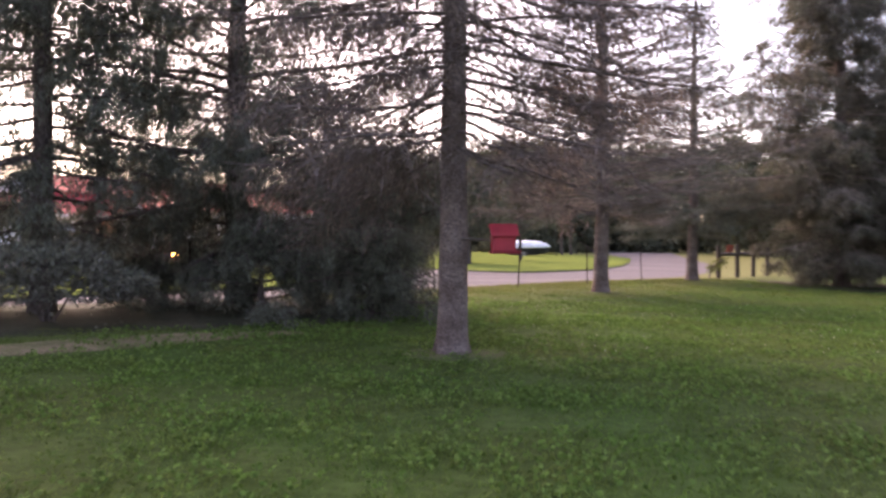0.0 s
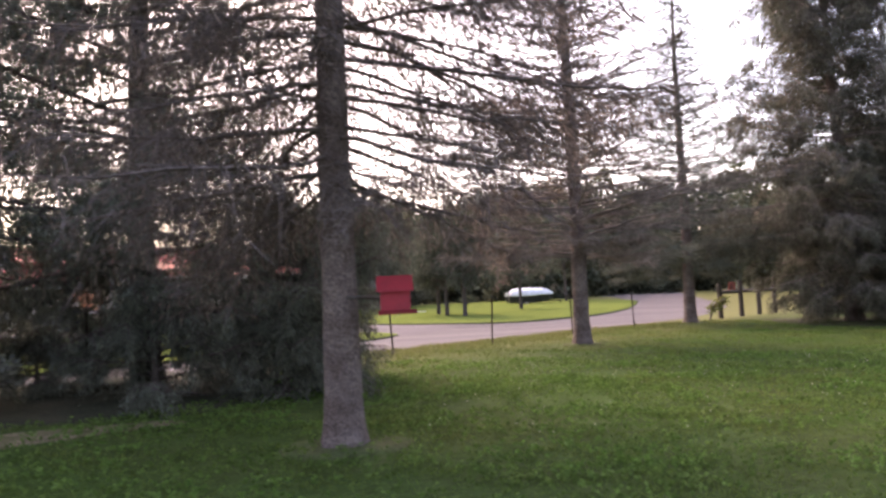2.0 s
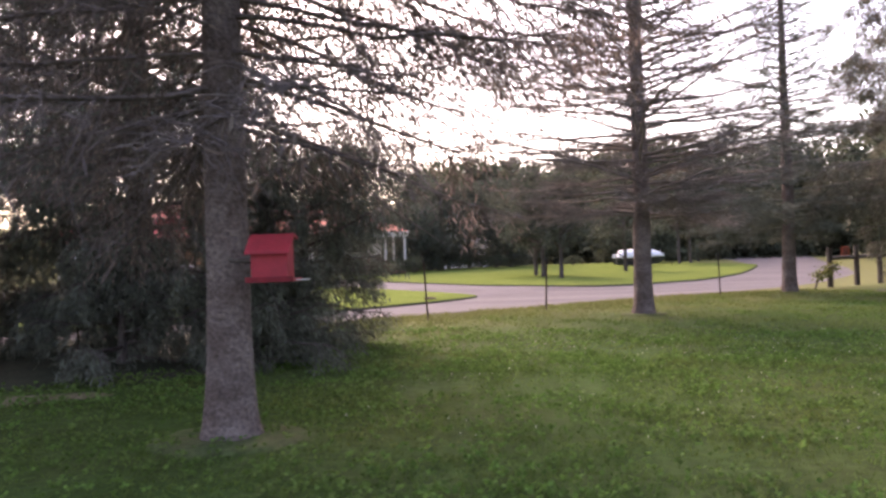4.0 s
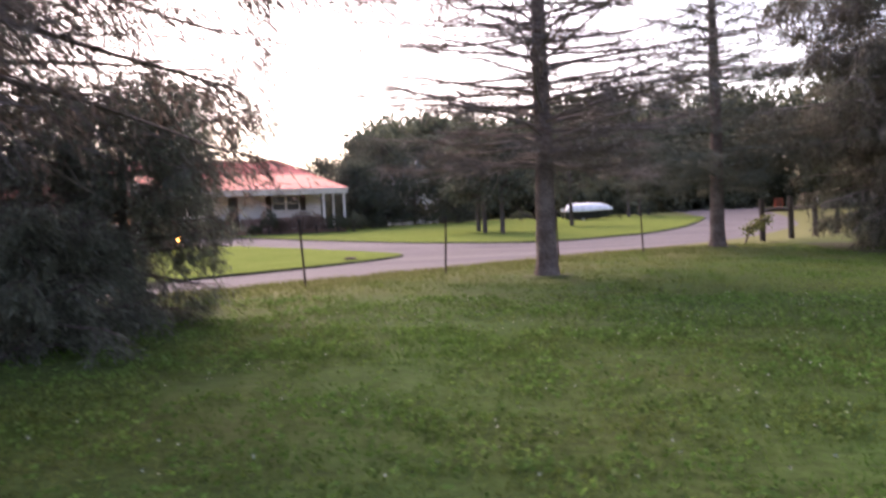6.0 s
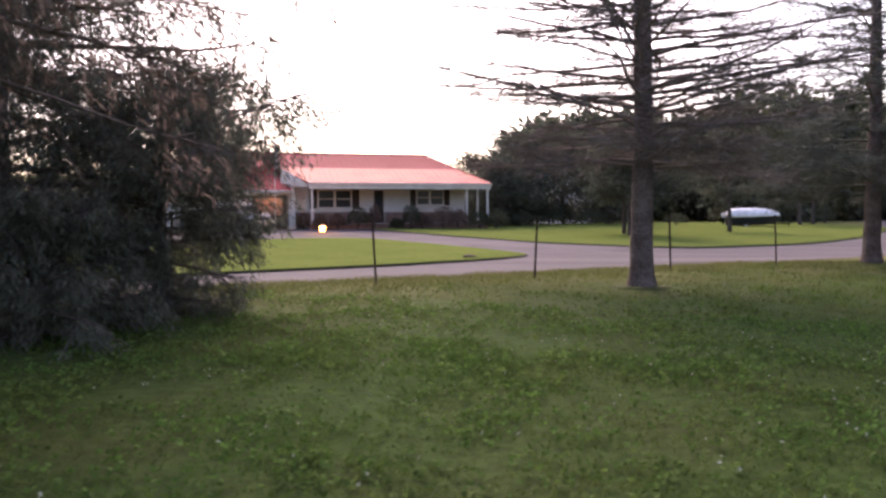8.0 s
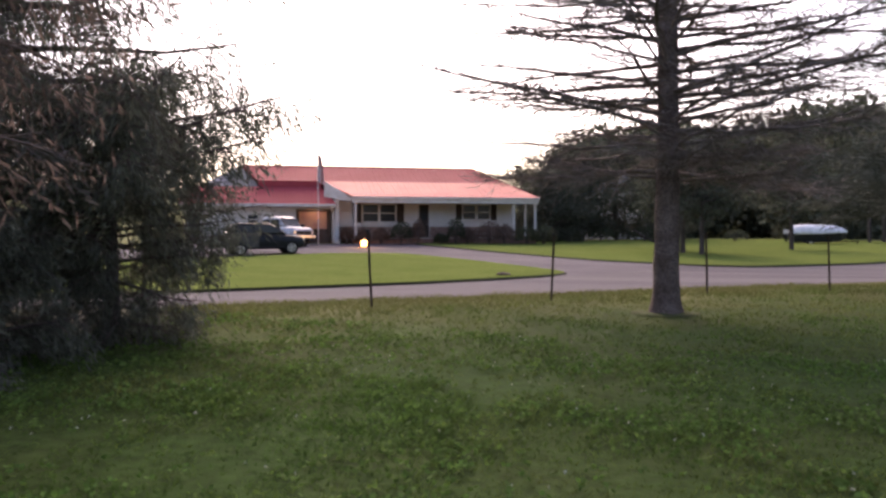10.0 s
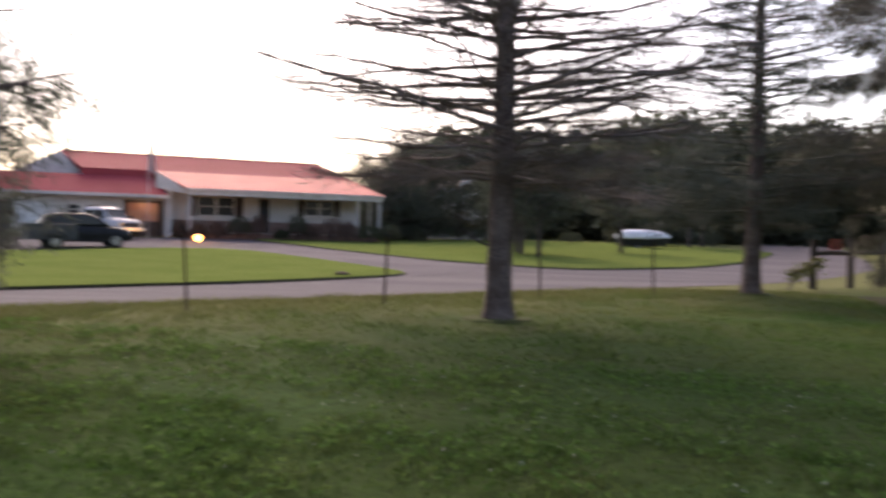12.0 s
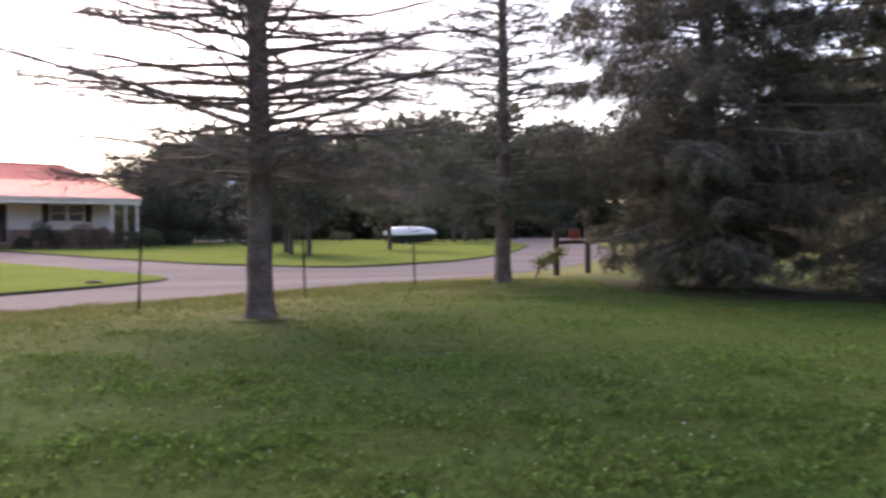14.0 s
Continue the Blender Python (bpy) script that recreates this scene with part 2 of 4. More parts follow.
def box(bm, x0, x1, y0, y1, z0, z1, bevel=0.0):
    vs = bmesh.ops.create_cube(bm, size=1.0)["verts"]
    for v in vs:
        v.co = Vector(((x0 + x1) / 2 + v.co.x * (x1 - x0), (y0 + y1) / 2 + v.co.y * (y1 - y0), (z0 + z1) / 2 + v.co.z * (z1 - z0)))
    if bevel:
        es = list({e for v in vs for e in v.link_edges})
        bmesh.ops.bevel(bm, geom=es, offset=bevel, segments=2, affect='EDGES', profile=0.6)
    return bm


def boxed(x0, x1, y0, y1, z0, z1, bevel=0.0):
    return box(bmesh.new(), x0, x1, y0, y1, z0, z1, bevel)


def prism(bm, poly, axis, a, b):
    """Extrude a polygon (pairs) along an axis from a to b."""
    def p(q, c):
        return {"x": (c, q[0], q[1]), "y": (q[0], c, q[1]), "z": (q[0], q[1], c)}[axis]
    lo = [bm.verts.new(p(q, a)) for q in poly]
    hi = [bm.verts.new(p(q, b)) for q in poly]
    k = len(poly)
    bm.faces.new(lo)
    bm.faces.new(list(reversed(hi)))
    for i in range(k):
        bm.faces.new((lo[i], hi[i], hi[(i + 1) % k], lo[(i + 1) % k]))
    return bm


def cyl(bm, c, r, h, axis="z", seg=16, r2=None):
    turn = {"z": Matrix(), "x": Matrix.Rotation(radians(90), 4, 'Y'), "y": Matrix.Rotation(radians(90), 4, 'X')}[axis]
    bmesh.ops.create_cone(bm, cap_ends=True, segments=seg, radius1=r, radius2=r if r2 is None else r2, depth=h,
                          matrix=Matrix.Translation(c) @ turn)
    return bm


class Tubes:
    """Collects tapered tubes and leaves into one mesh of four-sided faces."""
    def __init__(self):
        self.v, self.f, self.k = [], [], 0

    def many(self, pts, radii, sides=4):
        """Tubes alike in number of points: pts (tubes, points, 3), radii (tubes, points)."""
        pts, radii = np.asarray(pts, float), np.asarray(radii, float)
        c, m = pts.shape[:2]
        d = np.gradient(pts, axis=1)
        d /= np.linalg.norm(d, axis=2)[..., None] + 1e-9
        ref = np.where(np.abs(d[:, :1, 2:3]) < 0.9, np.array((0.0, 0, 1)), np.array((1.0, 0, 0)))
        a = np.cross(d, ref)
        a /= np.linalg.norm(a, axis=2)[..., None] + 1e-9
        b = np.cross(d, a)
        ang = np.arange(sides) * 2 * math.pi / sides
        ring = a[:, :, None, :] * np.cos(ang)[:, None] + b[:, :, None, :] * np.sin(ang)[:, None]
        v = pts[:, :, None, :] + ring * radii[:, :, None, None]
        self.v.append(v.reshape(-1, 3))
        i = np.arange(m - 1)[:, None] * sides
        j = np.arange(sides)[None, :]
        j2 = (j + 1) % sides
        one = np.stack((i + j, i + j2, i + sides + j2, i + sides + j), axis=-1).reshape(-1, 4)
        self.f.append((self.k + np.arange(c)[:, None, None] * (m * sides) + one).reshape(-1, 4))
        self.k += c * m * sides

    def tube(self, pts, radii, sides=4):
        self.many(np.asarray([[tuple(p) for p in pts]], float), np.asarray([list(radii)], float), sides)

    def leaves(self, p, d, length, width, rng):
        """Slim diamond leaves at points p along directions d."""
        n = len(p)
        if not n:
            return
        d = d / (np.linalg.norm(d, axis=1)[:, None] + 1e-9)
        s = np.cross(d, rng.normal(size=(n, 3)))
        s /= np.linalg.norm(s, axis=1)[:, None] + 1e-9
        ln = np.broadcast_to(length, (n,))[:, None]
        wd = np.broadcast_to(width, (n,))[:, None]
        mid = p + d * ln * 0.45
        v = np.stack((p, mid + s * wd / 2, p + d * ln, mid - s * wd / 2), axis=1)
        self.v.append(v.reshape(-1, 3))
        self.f.append(self.k + np.arange(n)[:, None] * 4 + np.arange(4))
        self.k += 4 * n

    def make(self, name, mat, parent=None, label="", smooth=False):
        return data_part(name, np.concatenate(self.v), np.concatenate(self.f), mat, parent, label, smooth)


# ---- ground ----
def spaced(*runs):
    out = []
    for a, b, s in runs:
        out += list(np.arange(a, b, s))
    return np.array(out)


def ground_sheet():
    us = spaced((-900, -100, 100), (-100, -30, 7), (-30, 60, 1.0), (60, 120, 3), (120, 300, 20), (300, 1300, 100))
    ns = spaced((-900, -100, 100), (-100, -20, 8), (-20, 40, 0.7), (40, 70, 1.5), (70, 150, 5), (150, 400, 25), (400, 1400, 100))
    g = np.array([[(*xy(u, n), height(u, n)) for n in ns] for u in us])
    near = np.array([[noise.noise((u * 0.9, n * 0.9, 0)) * 0.02 + noise.noise((u * 0.25, n * 0.25, 3)) * 0.035 if -25 < u < 60 and -15 < n < 16 else 0
                      for n in ns] for u in us])
    g[:, :, 2] += near
    a, b = len(us), len(ns)
    i = np.arange(a * b).reshape(a, b)
    f = np.stack((i[:-1, :-1], i[1:, :-1], i[1:, 1:], i[:-1, 1:]), axis=-1).reshape(-1, 4)
    return tagged(data_part("ground", g.reshape(-1, 3), f, M_YARD, smooth=True), "rough green yard grass with clover patches", "grass", kind="structure")


ground_sheet()


def strip(name, edge_a, edge_b, lift, mat, label, category, cells=14):
    """A sheet between two edges, laid on the ground."""
    a, b = np.array(edge_a, float), np.array(edge_b, float)
    v, f = [], []
    for k in range(len(a)):
        for j in range(cells + 1):
            q = a[k] + (b[k] - a[k]) * j / cells
            v.append((*xy(*q), float(height(*q)) + lift))
    for k in range(len(a) - 1):
        for j in range(cells):
            i = k * (cells + 1) + j
            f.append((i, i + 1, i + cells + 2, i + cells + 1))
    return tagged(data_part(name, v, f, mat, smooth=True), label, category, kind="structure")


def resample(poly, step):
    poly = np.array(poly, float)
    seg = np.linalg.norm(np.diff(poly, axis=0), axis=1)
    s = np.concatenate(([0], np.cumsum(seg)))
    t = np.linspace(0, s[-1], max(2, int(s[-1] / step) + 1))
    return np.stack([np.interp(t, s, poly[:, k]) for k in (0, 1)], axis=1)


def smooth_line(poly, step=1.0, times=3):
    p = resample(poly, step)
    for _ in range(times):
        q = p.copy()
        q[1:-1] = (p[:-2] + 2 * p[1:-1] + p[2:]) / 4
        p = q
    return p


near_edge = smooth_line([(-120, 18.5), (10, 18.5), (36, 18.6), (43, 20.4), (62, 27.6), (74, 34), (95, 47), (150, 80)], 1.5)
far_edge = smooth_line([(-120, 31), (30, 31), (37, 31.5), (50, 31.5), (58, 34), (77, 44.5), (92, 57), (140, 95)], 1.5)
tt = np.linspace(0, 1, 160)
ne = np.stack([np.interp(tt, np.linspace(0, 1, len(near_edge)), near_edge[:, c]) for c in (0, 1)], axis=1)
fe = np.stack([np.interp(tt, np.linspace(0, 1, len(far_edge)), far_edge[:, c]) for c in (0, 1)], axis=1)
strip("road", ne, fe, 0.02, M_ROAD, "pale worn asphalt country road", "road")
# the drive: from the road's mouth up to the house, and the parking place before the garage
strip("driveway", smooth_line([(26.5, 27), (26.5, 36), (25, 44), (6, 42)], 1.0)[:44],
      np.stack([np.interp(np.linspace(0, 1, 44), [0, 0.35, 0.6, 1], [38, 34.6, 31.5, 6]),
                np.interp(np.linspace(0, 1, 44), [0, 0.35, 0.6, 1], [31, 42, 55, 55])], axis=1),
      0.035, M_DRIVE, "dark asphalt driveway leading up to the house", "driveway")


def lawn(name, outline, label, lift=0.10):
    """A mown lawn with a low dark earth edge."""
    p = smooth_line(list(outline) + [outline[0]], 0.8, 2)[:-1]
    c = p.mean(axis=0)
    bm = bmesh.new()
    rings = [1.0, 0.994, 0.93, 0.8, 0.6, 0.4, 0.2]
    rows = []
    for r in rings:
        q = c + (p - c) * r
        rows.append([bm.verts.new((*xy(*w), float(height(*w)) + (lift if r < 1 else -0.05))) for w in q])
    m = len(p)
    for a, b in zip(rows, rows[1:]):
        for i in range(m):
            bm.faces.new((a[i], a[(i + 1) % m], b[(i + 1) % m], b[i]))
    bm.faces.new(rows[-1])
    ob = part(name, bm, M_LAWN, None)
    ob.data.materials.append(M_KERB)
    for fc in ob.data.polygons:
        fc.use_smooth = fc.index >= m
        fc.material_index = 1 if fc.index < m else 0
    return tagged(ob, label, "lawn", kind="structure")


lawn("lawn_1", [(-40, 23.2), (14, 24.3), (21, 25.2), (25, 26.4), (28, 27.7), (29, 28.8), (29, 31), (28.6, 36.5), (27.8, 43), (26.5, 44.6), (23, 44.6), (18, 42), (5, 40), (-40, 40)],
     "bright mown lawn island between road and drive")
lawn("lawn_2", [(37, 31), (39, 29.4), (46.5, 29.7), (50, 30.6), (56.5, 33), (66, 37.8), (76, 43.4), (79, 46), (78, 52), (74, 60), (60, 64), (44, 62), (44, 54.5), (31.5, 54.2), (33, 46.8), (33.9, 39.7), (34.4, 35.5)],
     "bright mown front lawn beside the drive")

def patch(name, x, y, rx, ry, turn, mat, label, seed, lift=0.03):
    """An irregular patch of litter on the ground."""
    bm = bmesh.new()
    mid = bm.verts.new((x, y, gz(x, y) + lift))
    rows, m = [], 40
    for r in (0.35, 0.7, 0.9, 1.0):
        row = []
        for i in range(m):
            a = i * 2 * math.pi / m
            k = r * (1 + 0.22 * noise.noise((math.cos(a) * 1.7 + seed, math.sin(a) * 1.7, 0)) + 0.08 * noise.noise((math.cos(a) * 6 + seed, math.sin(a) * 6, 0)))
            px, py = rx * k * math.cos(a), ry * k * math.sin(a)
            c, q = math.cos(radians(turn)), math.sin(radians(turn))
            px, py = x + px * c - py * q, y + px * q + py * c
            row.append(bm.verts.new((px, py, gz(px, py) + (lift if r < 0.95 else -0.03))))
        rows.append(row)
    for i in range(m):
        bm.faces.new((mid, rows[0][i], rows[0][(i + 1) % m]))
    for a, b in zip(rows, rows[1:]):
        for i in range(m):
            bm.faces.new((a[i], b[i], b[(i + 1) % m], a[(i + 1) % m]))
    return tagged(part(name, bm, mat, None, smooth=True), label, "litter", kind="structure")


# needle litter, its brown darkened to hold the shade under the spruces
M_SHADE_LITTER = material("shaded_needle_litter", (0.045, 0.042, 0.026), 1.0, scale=1.5, fine=20, var=0.4, bump=0.6, tint=(0.026, 0.03, 0.016), spec=0.1, dist=0.03)
M_WORN_SHADED = material("worn_shaded_turf", (0.074, 0.078, 0.036), 1.0, scale=2.0, fine=18, var=0.35, bump=0.5, tint=(0.06, 0.085, 0.03), spec=0.1, dist=0.03)
patch("litter_1", 0.18, 11.2, 0.8, 0.6, 10, M_WORN_SHADED, "pale needle litter round the spruce trunk", 3)
# these two carry the shade round the trunk's foot in the turf colour
patch("litter_2", 4.6, 23.4, 0.6, 0.42, 30, M_WORN_SHADED, "worn turf round the spruce trunk, shade at its foot in the colour", 4)
patch("litter_3", 9.75, 31.5, 0.6, 0.45, 30, M_WORN_SHADED, "worn turf round the spruce trunk, shade at its foot in the colour", 5)
patch("litter_4", -6.1, 16.8, 5.5, 5.6, 0, M_SHADE_LITTER, "brown needle litter under the dark spruces, darkened for their shade", 6)
patch("litter_5", -4.6, 11.2, 3.0, 0.5, 40, M_STRAW, "pale bare strip before the dark spruces", 8, 0.04)
patch("litter_6", 18.0, 29.0, 6.5, 3.6, -25, M_SHADE_LITTER, "brown needle litter under the dense spruces, darkened for their shade", 7)

# ---- the house: x along its front, y into it, z up from its ground ----
def roof_sheet(name, corners, mat, parent, ribs_along, thick=0.08, step=0.45, label=""):
    """A roof plane of sheet metal with raised ribs; corners run eave left, eave right, top right, top left."""
    a, b, c, d = [Vector(p) for p in corners]
    nrm = (b - a).cross(d - a).normalized()
    bm = bmesh.new()
    top = [bm.verts.new(p) for p in (a, b, c, d)]
    low = [bm.verts.new(p - nrm * thick) for p in (a, b, c, d)]
    bm.faces.new(top)
    bm.faces.new(list(reversed(low)))
    for i in range(4):
        bm.faces.new((top[i], low[i], low[(i + 1) % 4], top[(i + 1) % 4]))
    ob = part(name, bm, mat, parent, label)
    if ribs_along:
        t = Tubes()
        run = (b - a).length
        for i in range(1, int(run / step)):
            s = i * step
            p = a + (b - a).normalized() * s
            # climb straight up the slope until the sloping side edges end the sheet
            up = ((d - a) - (b - a).normalized() * (d - a).dot((b - a).normalized()))
            q = p + up
            sl, sr = (d - a).dot((b - a).normalized()), (c - a).dot((b - a).normalized())
            k = 1.0
            if s < sl:
                k = s / sl if sl > 0 else 1
            if s > sr:
                k = (run - s) / (run - sr) if run > sr else 1
            if k > 0.05:
                q = p + up * k
                t.tube([p + nrm * 0.005, q + nrm * 0.005], [0.012, 0.012], 4)
        t.make("roof_rib", mat, ob)
    return ob


def window_unit(parent, x0, x1, y, z0, z1, panes, shutters=0.0):
    w = part("window", boxed(x0, x1, y - 0.03, y + 0.05, z0, z1, 0.01), M_TRIM, parent, "white framed window")
    k = (x1 - x0) / panes
    for i in range(panes):
        part("pane", boxed(x0 + k * i + 0.09, x0 + k * (i + 1) - 0.09, y - 0.045, y - 0.034, z0 + 0.09, z1 - 0.09), M_GLASS, w)
        part("sash_bar", boxed(x0 + k * i + 0.09, x0 + k * (i + 1) - 0.09, y - 0.06, y - 0.047, (z0 + z1) / 2 - 0.03, (z0 + z1) / 2 + 0.03), M_TRIM, w)
    part("sill", boxed(x0 - 0.06, x1 + 0.06, y - 0.1, y - 0.031, z0 - 0.07, z0 - 0.002), M_TRIM, w)
    if shutters:
        for a, b in ((x0 - shutters - 0.03, x0 - 0.03), (x1 + 0.03, x1 + shutters + 0.03)):
            bm = boxed(a, b, y - 0.05, y - 0.002, z0, z1, 0.008)
            for i in range(int((z1 - z0 - 0.2) / 0.09)):
                box(bm, a + 0.05, b - 0.05, y - 0.065, y - 0.051, z0 + 0.1 + i * 0.09, z0 + 0.15 + i * 0.09)
            part("shutter", bm, M_SHUTTER, parent, "dark brown louvred shutter")


HX, HY, HZ, HA = -21.3, 58.2, 0.95, 36.0
house = thing("house", pose(HX, HY, HZ, 0, 0, HA), "single storey white house with red metal roof and front porch", "house")
WALL_D = 2.3
Z_SOFFIT = 3.05
# walls, with the openings cut by building round them
OPEN = [(0.75, 3.3, 1.55, 2.95), (5.0, 5.75, 0.45, 2.9), (8.3, 10.5, 1.75, 2.95)]
x = -1.0
for a, b, z0, z1 in OPEN:
    part("wall_panel", boxed(x, a, WALL_D, WALL_D + 0.2, 0.4, Z_SOFFIT + 0.3), M_SIDING, house)
    part("wall_panel", boxed(a, b, WALL_D, WALL_D + 0.2, 0.4, z0), M_SIDING, house)
    part("wall_panel", boxed(a, b, WALL_D, WALL_D + 0.2, z1, Z_SOFFIT + 0.3), M_SIDING, house)
    x = b
part("wall_panel", boxed(x, 12.2, WALL_D, WALL_D + 0.2, 0.4, Z_SOFFIT + 0.3), M_SIDING, house)
bm = bmesh.new()
z = 1.35
while z < Z_SOFFIT:
    segs = [(-1.0, 0.35), (3.7, 5.0), (5.75, 7.85), (10.95, 12.2)] if 1.5 < z < 3.0 else [(-1.0, 5.0), (5.75, 12.2)]
    for a, b in segs:
        prism(bm, [(WALL_D - 0.022, z), (WALL_D - 0.002, z), (WALL_D - 0.002, z + 0.19)], "x", a, b)
    z += 0.2
part("siding_board", bm, M_SIDING, house)["kind"] = "stuff"
part("side_wall", boxed(12.0, 12.2, WALL_D + 0.2, 10.8, 0.0, 3.35), M_SIDING, house)
part("side_wall", boxed(-11.5, -11.3, 3.2, 10.8, 0.0, 2.9), M_SIDING, house)
part("back_wall", boxed(-11.5, 12.2, 10.8, 11.0, 0.0, 3.35), M_SIDING, house)
part("return_wall", boxed(-1.25, -1.0, 1.2, 3.4, 0.0, 3.35), M_SIDING, house)
# brick foot of the wall under the siding
bm = bmesh.new()
rng = np.random.default_rng(5)
for r in range(10):
    z = 0.42 + r * 0.085
    x = -0.98 - (0.12 if r % 2 else 0)
    while x < 12.1:
        if not 4.95 < x + 0.1 < 5.8:
            box(bm, max(x, -0.98), min(x + 0.225, 12.18), WALL_D - 0.09 - rng.random() * 0.008, WALL_D - 0.004, z, z + 0.073)
        x += 0.24
me = part("brickwork", bm, M_BRICK, house, "brown brick below the siding")
me["kind"] = "stuff"
window_unit(house, 0.75, 3.3, WALL_D, 1.55, 2.95, 2, 0.55)
window_unit(house, 8.3, 10.5, WALL_D, 1.75, 2.95, 2, 0.45)
door = part("front_door", boxed(5.0, 5.75, WALL_D + 0.02, WALL_D + 0.08, 0.45, 2.9, 0.01), M_SHUTTER, house, "dark brown panelled front door")
part("door_glass", boxed(5.15, 5.6, WALL_D + 0.005, WALL_D + 0.018, 1.75, 2.7), M_GLASS, door)
part("door_panel", boxed(5.15, 5.6, WALL_D + 0.0, WALL_D + 0.018, 0.65, 1.5, 0.005), M_SHUTTER, door)
part("door_handle", cyl(bmesh.new(), (5.66, WALL_D - 0.02, 1.45), 0.03, 0.06, "y", 10), M_RIM, door)
# porch
part("porch_floor", boxed(-0.1, 13.3, -0.1, WALL_D - 0.1, 0.0, 0.38, 0.02), M_BRICK, house, "raised porch floor with brick skirt")
part("porch_ceiling", boxed(-0.2, 13.4, -0.2, WALL_D, Z_SOFFIT + 0.02, Z_SOFFIT + 0.08), M_TRIM, house)
part("beam", boxed(-0.2, 13.45, -0.32, -0.08, Z_SOFFIT - 0.14, Z_SOFFIT + 0.16, 0.01), M_TRIM, house, "white porch beam")
part("gutter", boxed(-0.25, 13.5, -0.46, -0.33, Z_SOFFIT + 0.14, Z_SOFFIT + 0.27, 0.03), M_TRIM, house, "white rain gutter")
for x in (0.05, 11.6, 13.25):
    bm = boxed(x - 0.07, x + 0.07, -0.12, 0.02, 0.38, Z_SOFFIT - 0.14, 0.012)
    box(bm, x - 0.1, x + 0.1, -0.15, 0.05, 0.38, 0.52, 0.01)
    box(bm, x - 0.1, x + 0.1, -0.15, 0.05, Z_SOFFIT - 0.26, Z_SOFFIT - 0.14, 0.01)
    part("porch_post", bm, M_TRIM, house, "white square porch post")
part("porch_post", boxed(13.15, 13.29, WALL_D - 0.2, WALL_D - 0.06, 0.38, Z_SOFFIT, 0.01), M_TRIM, house)
# roofs
Z_RIDGE, Z_MID = 5.95, 4.6
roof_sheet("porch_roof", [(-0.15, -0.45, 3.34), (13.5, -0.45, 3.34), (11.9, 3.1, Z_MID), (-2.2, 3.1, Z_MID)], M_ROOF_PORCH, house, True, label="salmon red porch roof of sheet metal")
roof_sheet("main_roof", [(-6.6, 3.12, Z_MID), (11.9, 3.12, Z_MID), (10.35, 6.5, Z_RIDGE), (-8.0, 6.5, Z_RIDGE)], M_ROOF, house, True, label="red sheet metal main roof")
roof_sheet("back_roof", [(12.6, 11.3, 3.3), (-12.0, 11.3, 3.3), (-8.0, 6.52, Z_RIDGE), (10.35, 6.52, Z_RIDGE)], M_ROOF, house, False)
roof_sheet("hip_roof", [(13.5, -0.45, 3.33), (13.5, 11.3, 3.33), (10.4, 6.55, Z_RIDGE - 0.01), (10.4, 6.45, Z_RIDGE - 0.01)], M_ROOF, house, False)
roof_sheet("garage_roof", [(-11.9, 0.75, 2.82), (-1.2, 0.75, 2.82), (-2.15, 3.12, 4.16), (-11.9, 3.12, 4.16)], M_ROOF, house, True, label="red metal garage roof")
part("roof_step", boxed(-6.6, -2.1, 3.13, 3.2, 4.05, Z_MID - 0.02), M_ROOF, house, "red metal step between the roofs")
roof_sheet("garage_back_roof", [(-6.5, 6.6, 4.3), (-11.9, 6.6, 4.3), (-11.9, 3.12, 4.04), (-6.5, 3.12, 4.04)], M_ROOF, house, False)
part("ridge_cap", boxed(-8.0, 10.35, 6.42, 6.6, Z_RIDGE - 0.02, Z_RIDGE + 0.06, 0.02), M_ROOF, house)
part("garage_fascia", boxed(-11.9, -1.15, 0.64, 0.74, 2.66, 2.84), M_TRIM, house, "white fascia board")
part("porch_gable", prism(bmesh.new(), [(-0.15, 3.25), (-2.1, 4.4), (-2.1, 3.3), (-0.15, 3.0)], "y", 0.2, 0.3), M_TRIM, house, "white triangular gable board")
part("gable_wall", prism(bmesh.new(), [(-11.4, 4.0), (-6.3, 4.0), (-7.95, 5.8)], "y", 4.9, 5.0), M_SIDING, house)
# garage front: a side door, a white panel, two windows, a panelled door and an open bay
for a, b, z0, z1 in ((-11.5, -11.35, 0, 2.7), (-10.5, -7.4, 0, 2.7), (-6.55, -6.2, 0, 2.7), (-5.35, -5.2, 0, 2.7), (-4.2, -4.0, 0, 2.7), (-1.45, -1.25, 0, 2.7),
                     (-11.35, -10.5, 2.15, 2.7), (-7.4, -6.55, 2.15, 2.7), (-7.4, -6.55, 0, 1.35), (-6.2, -5.35, 2.15, 2.7), (-6.2, -5.35, 0, 1.35), (-5.2, -4.2, 2.15, 2.7), (-4.0, -1.45, 2.5, 2.7)):
    part("wall_panel", boxed(a, b, 1.6, 1.8, z0, z1), M_SIDING, house)
side_door = part("side_door", boxed(-11.35, -10.5, 1.66, 1.72, 0.02, 2.15, 0.01), M_BIN, house, "dark grey side door")
part("door_handle", cyl(bmesh.new(), (-10.6, 1.63, 1.05), 0.03, 0.06, "y", 10), M_RIM, side_door)
part("white_panel", boxed(-10.2, -8.75, 1.5, 1.597, 0.75, 2.1, 0.02), material("white_enamel", (0.78, 0.77, 0.77), 0.5, scale=2, fine=30, var=0.05, bump=0.05), house, "bright white panel against the wall")
window_unit(house, -7.4, -6.55, 1.62, 1.35, 2.15, 1)
window_unit(house, -6.2, -5.35, 1.62, 1.35, 2.15, 1)
bm = bmesh.new()
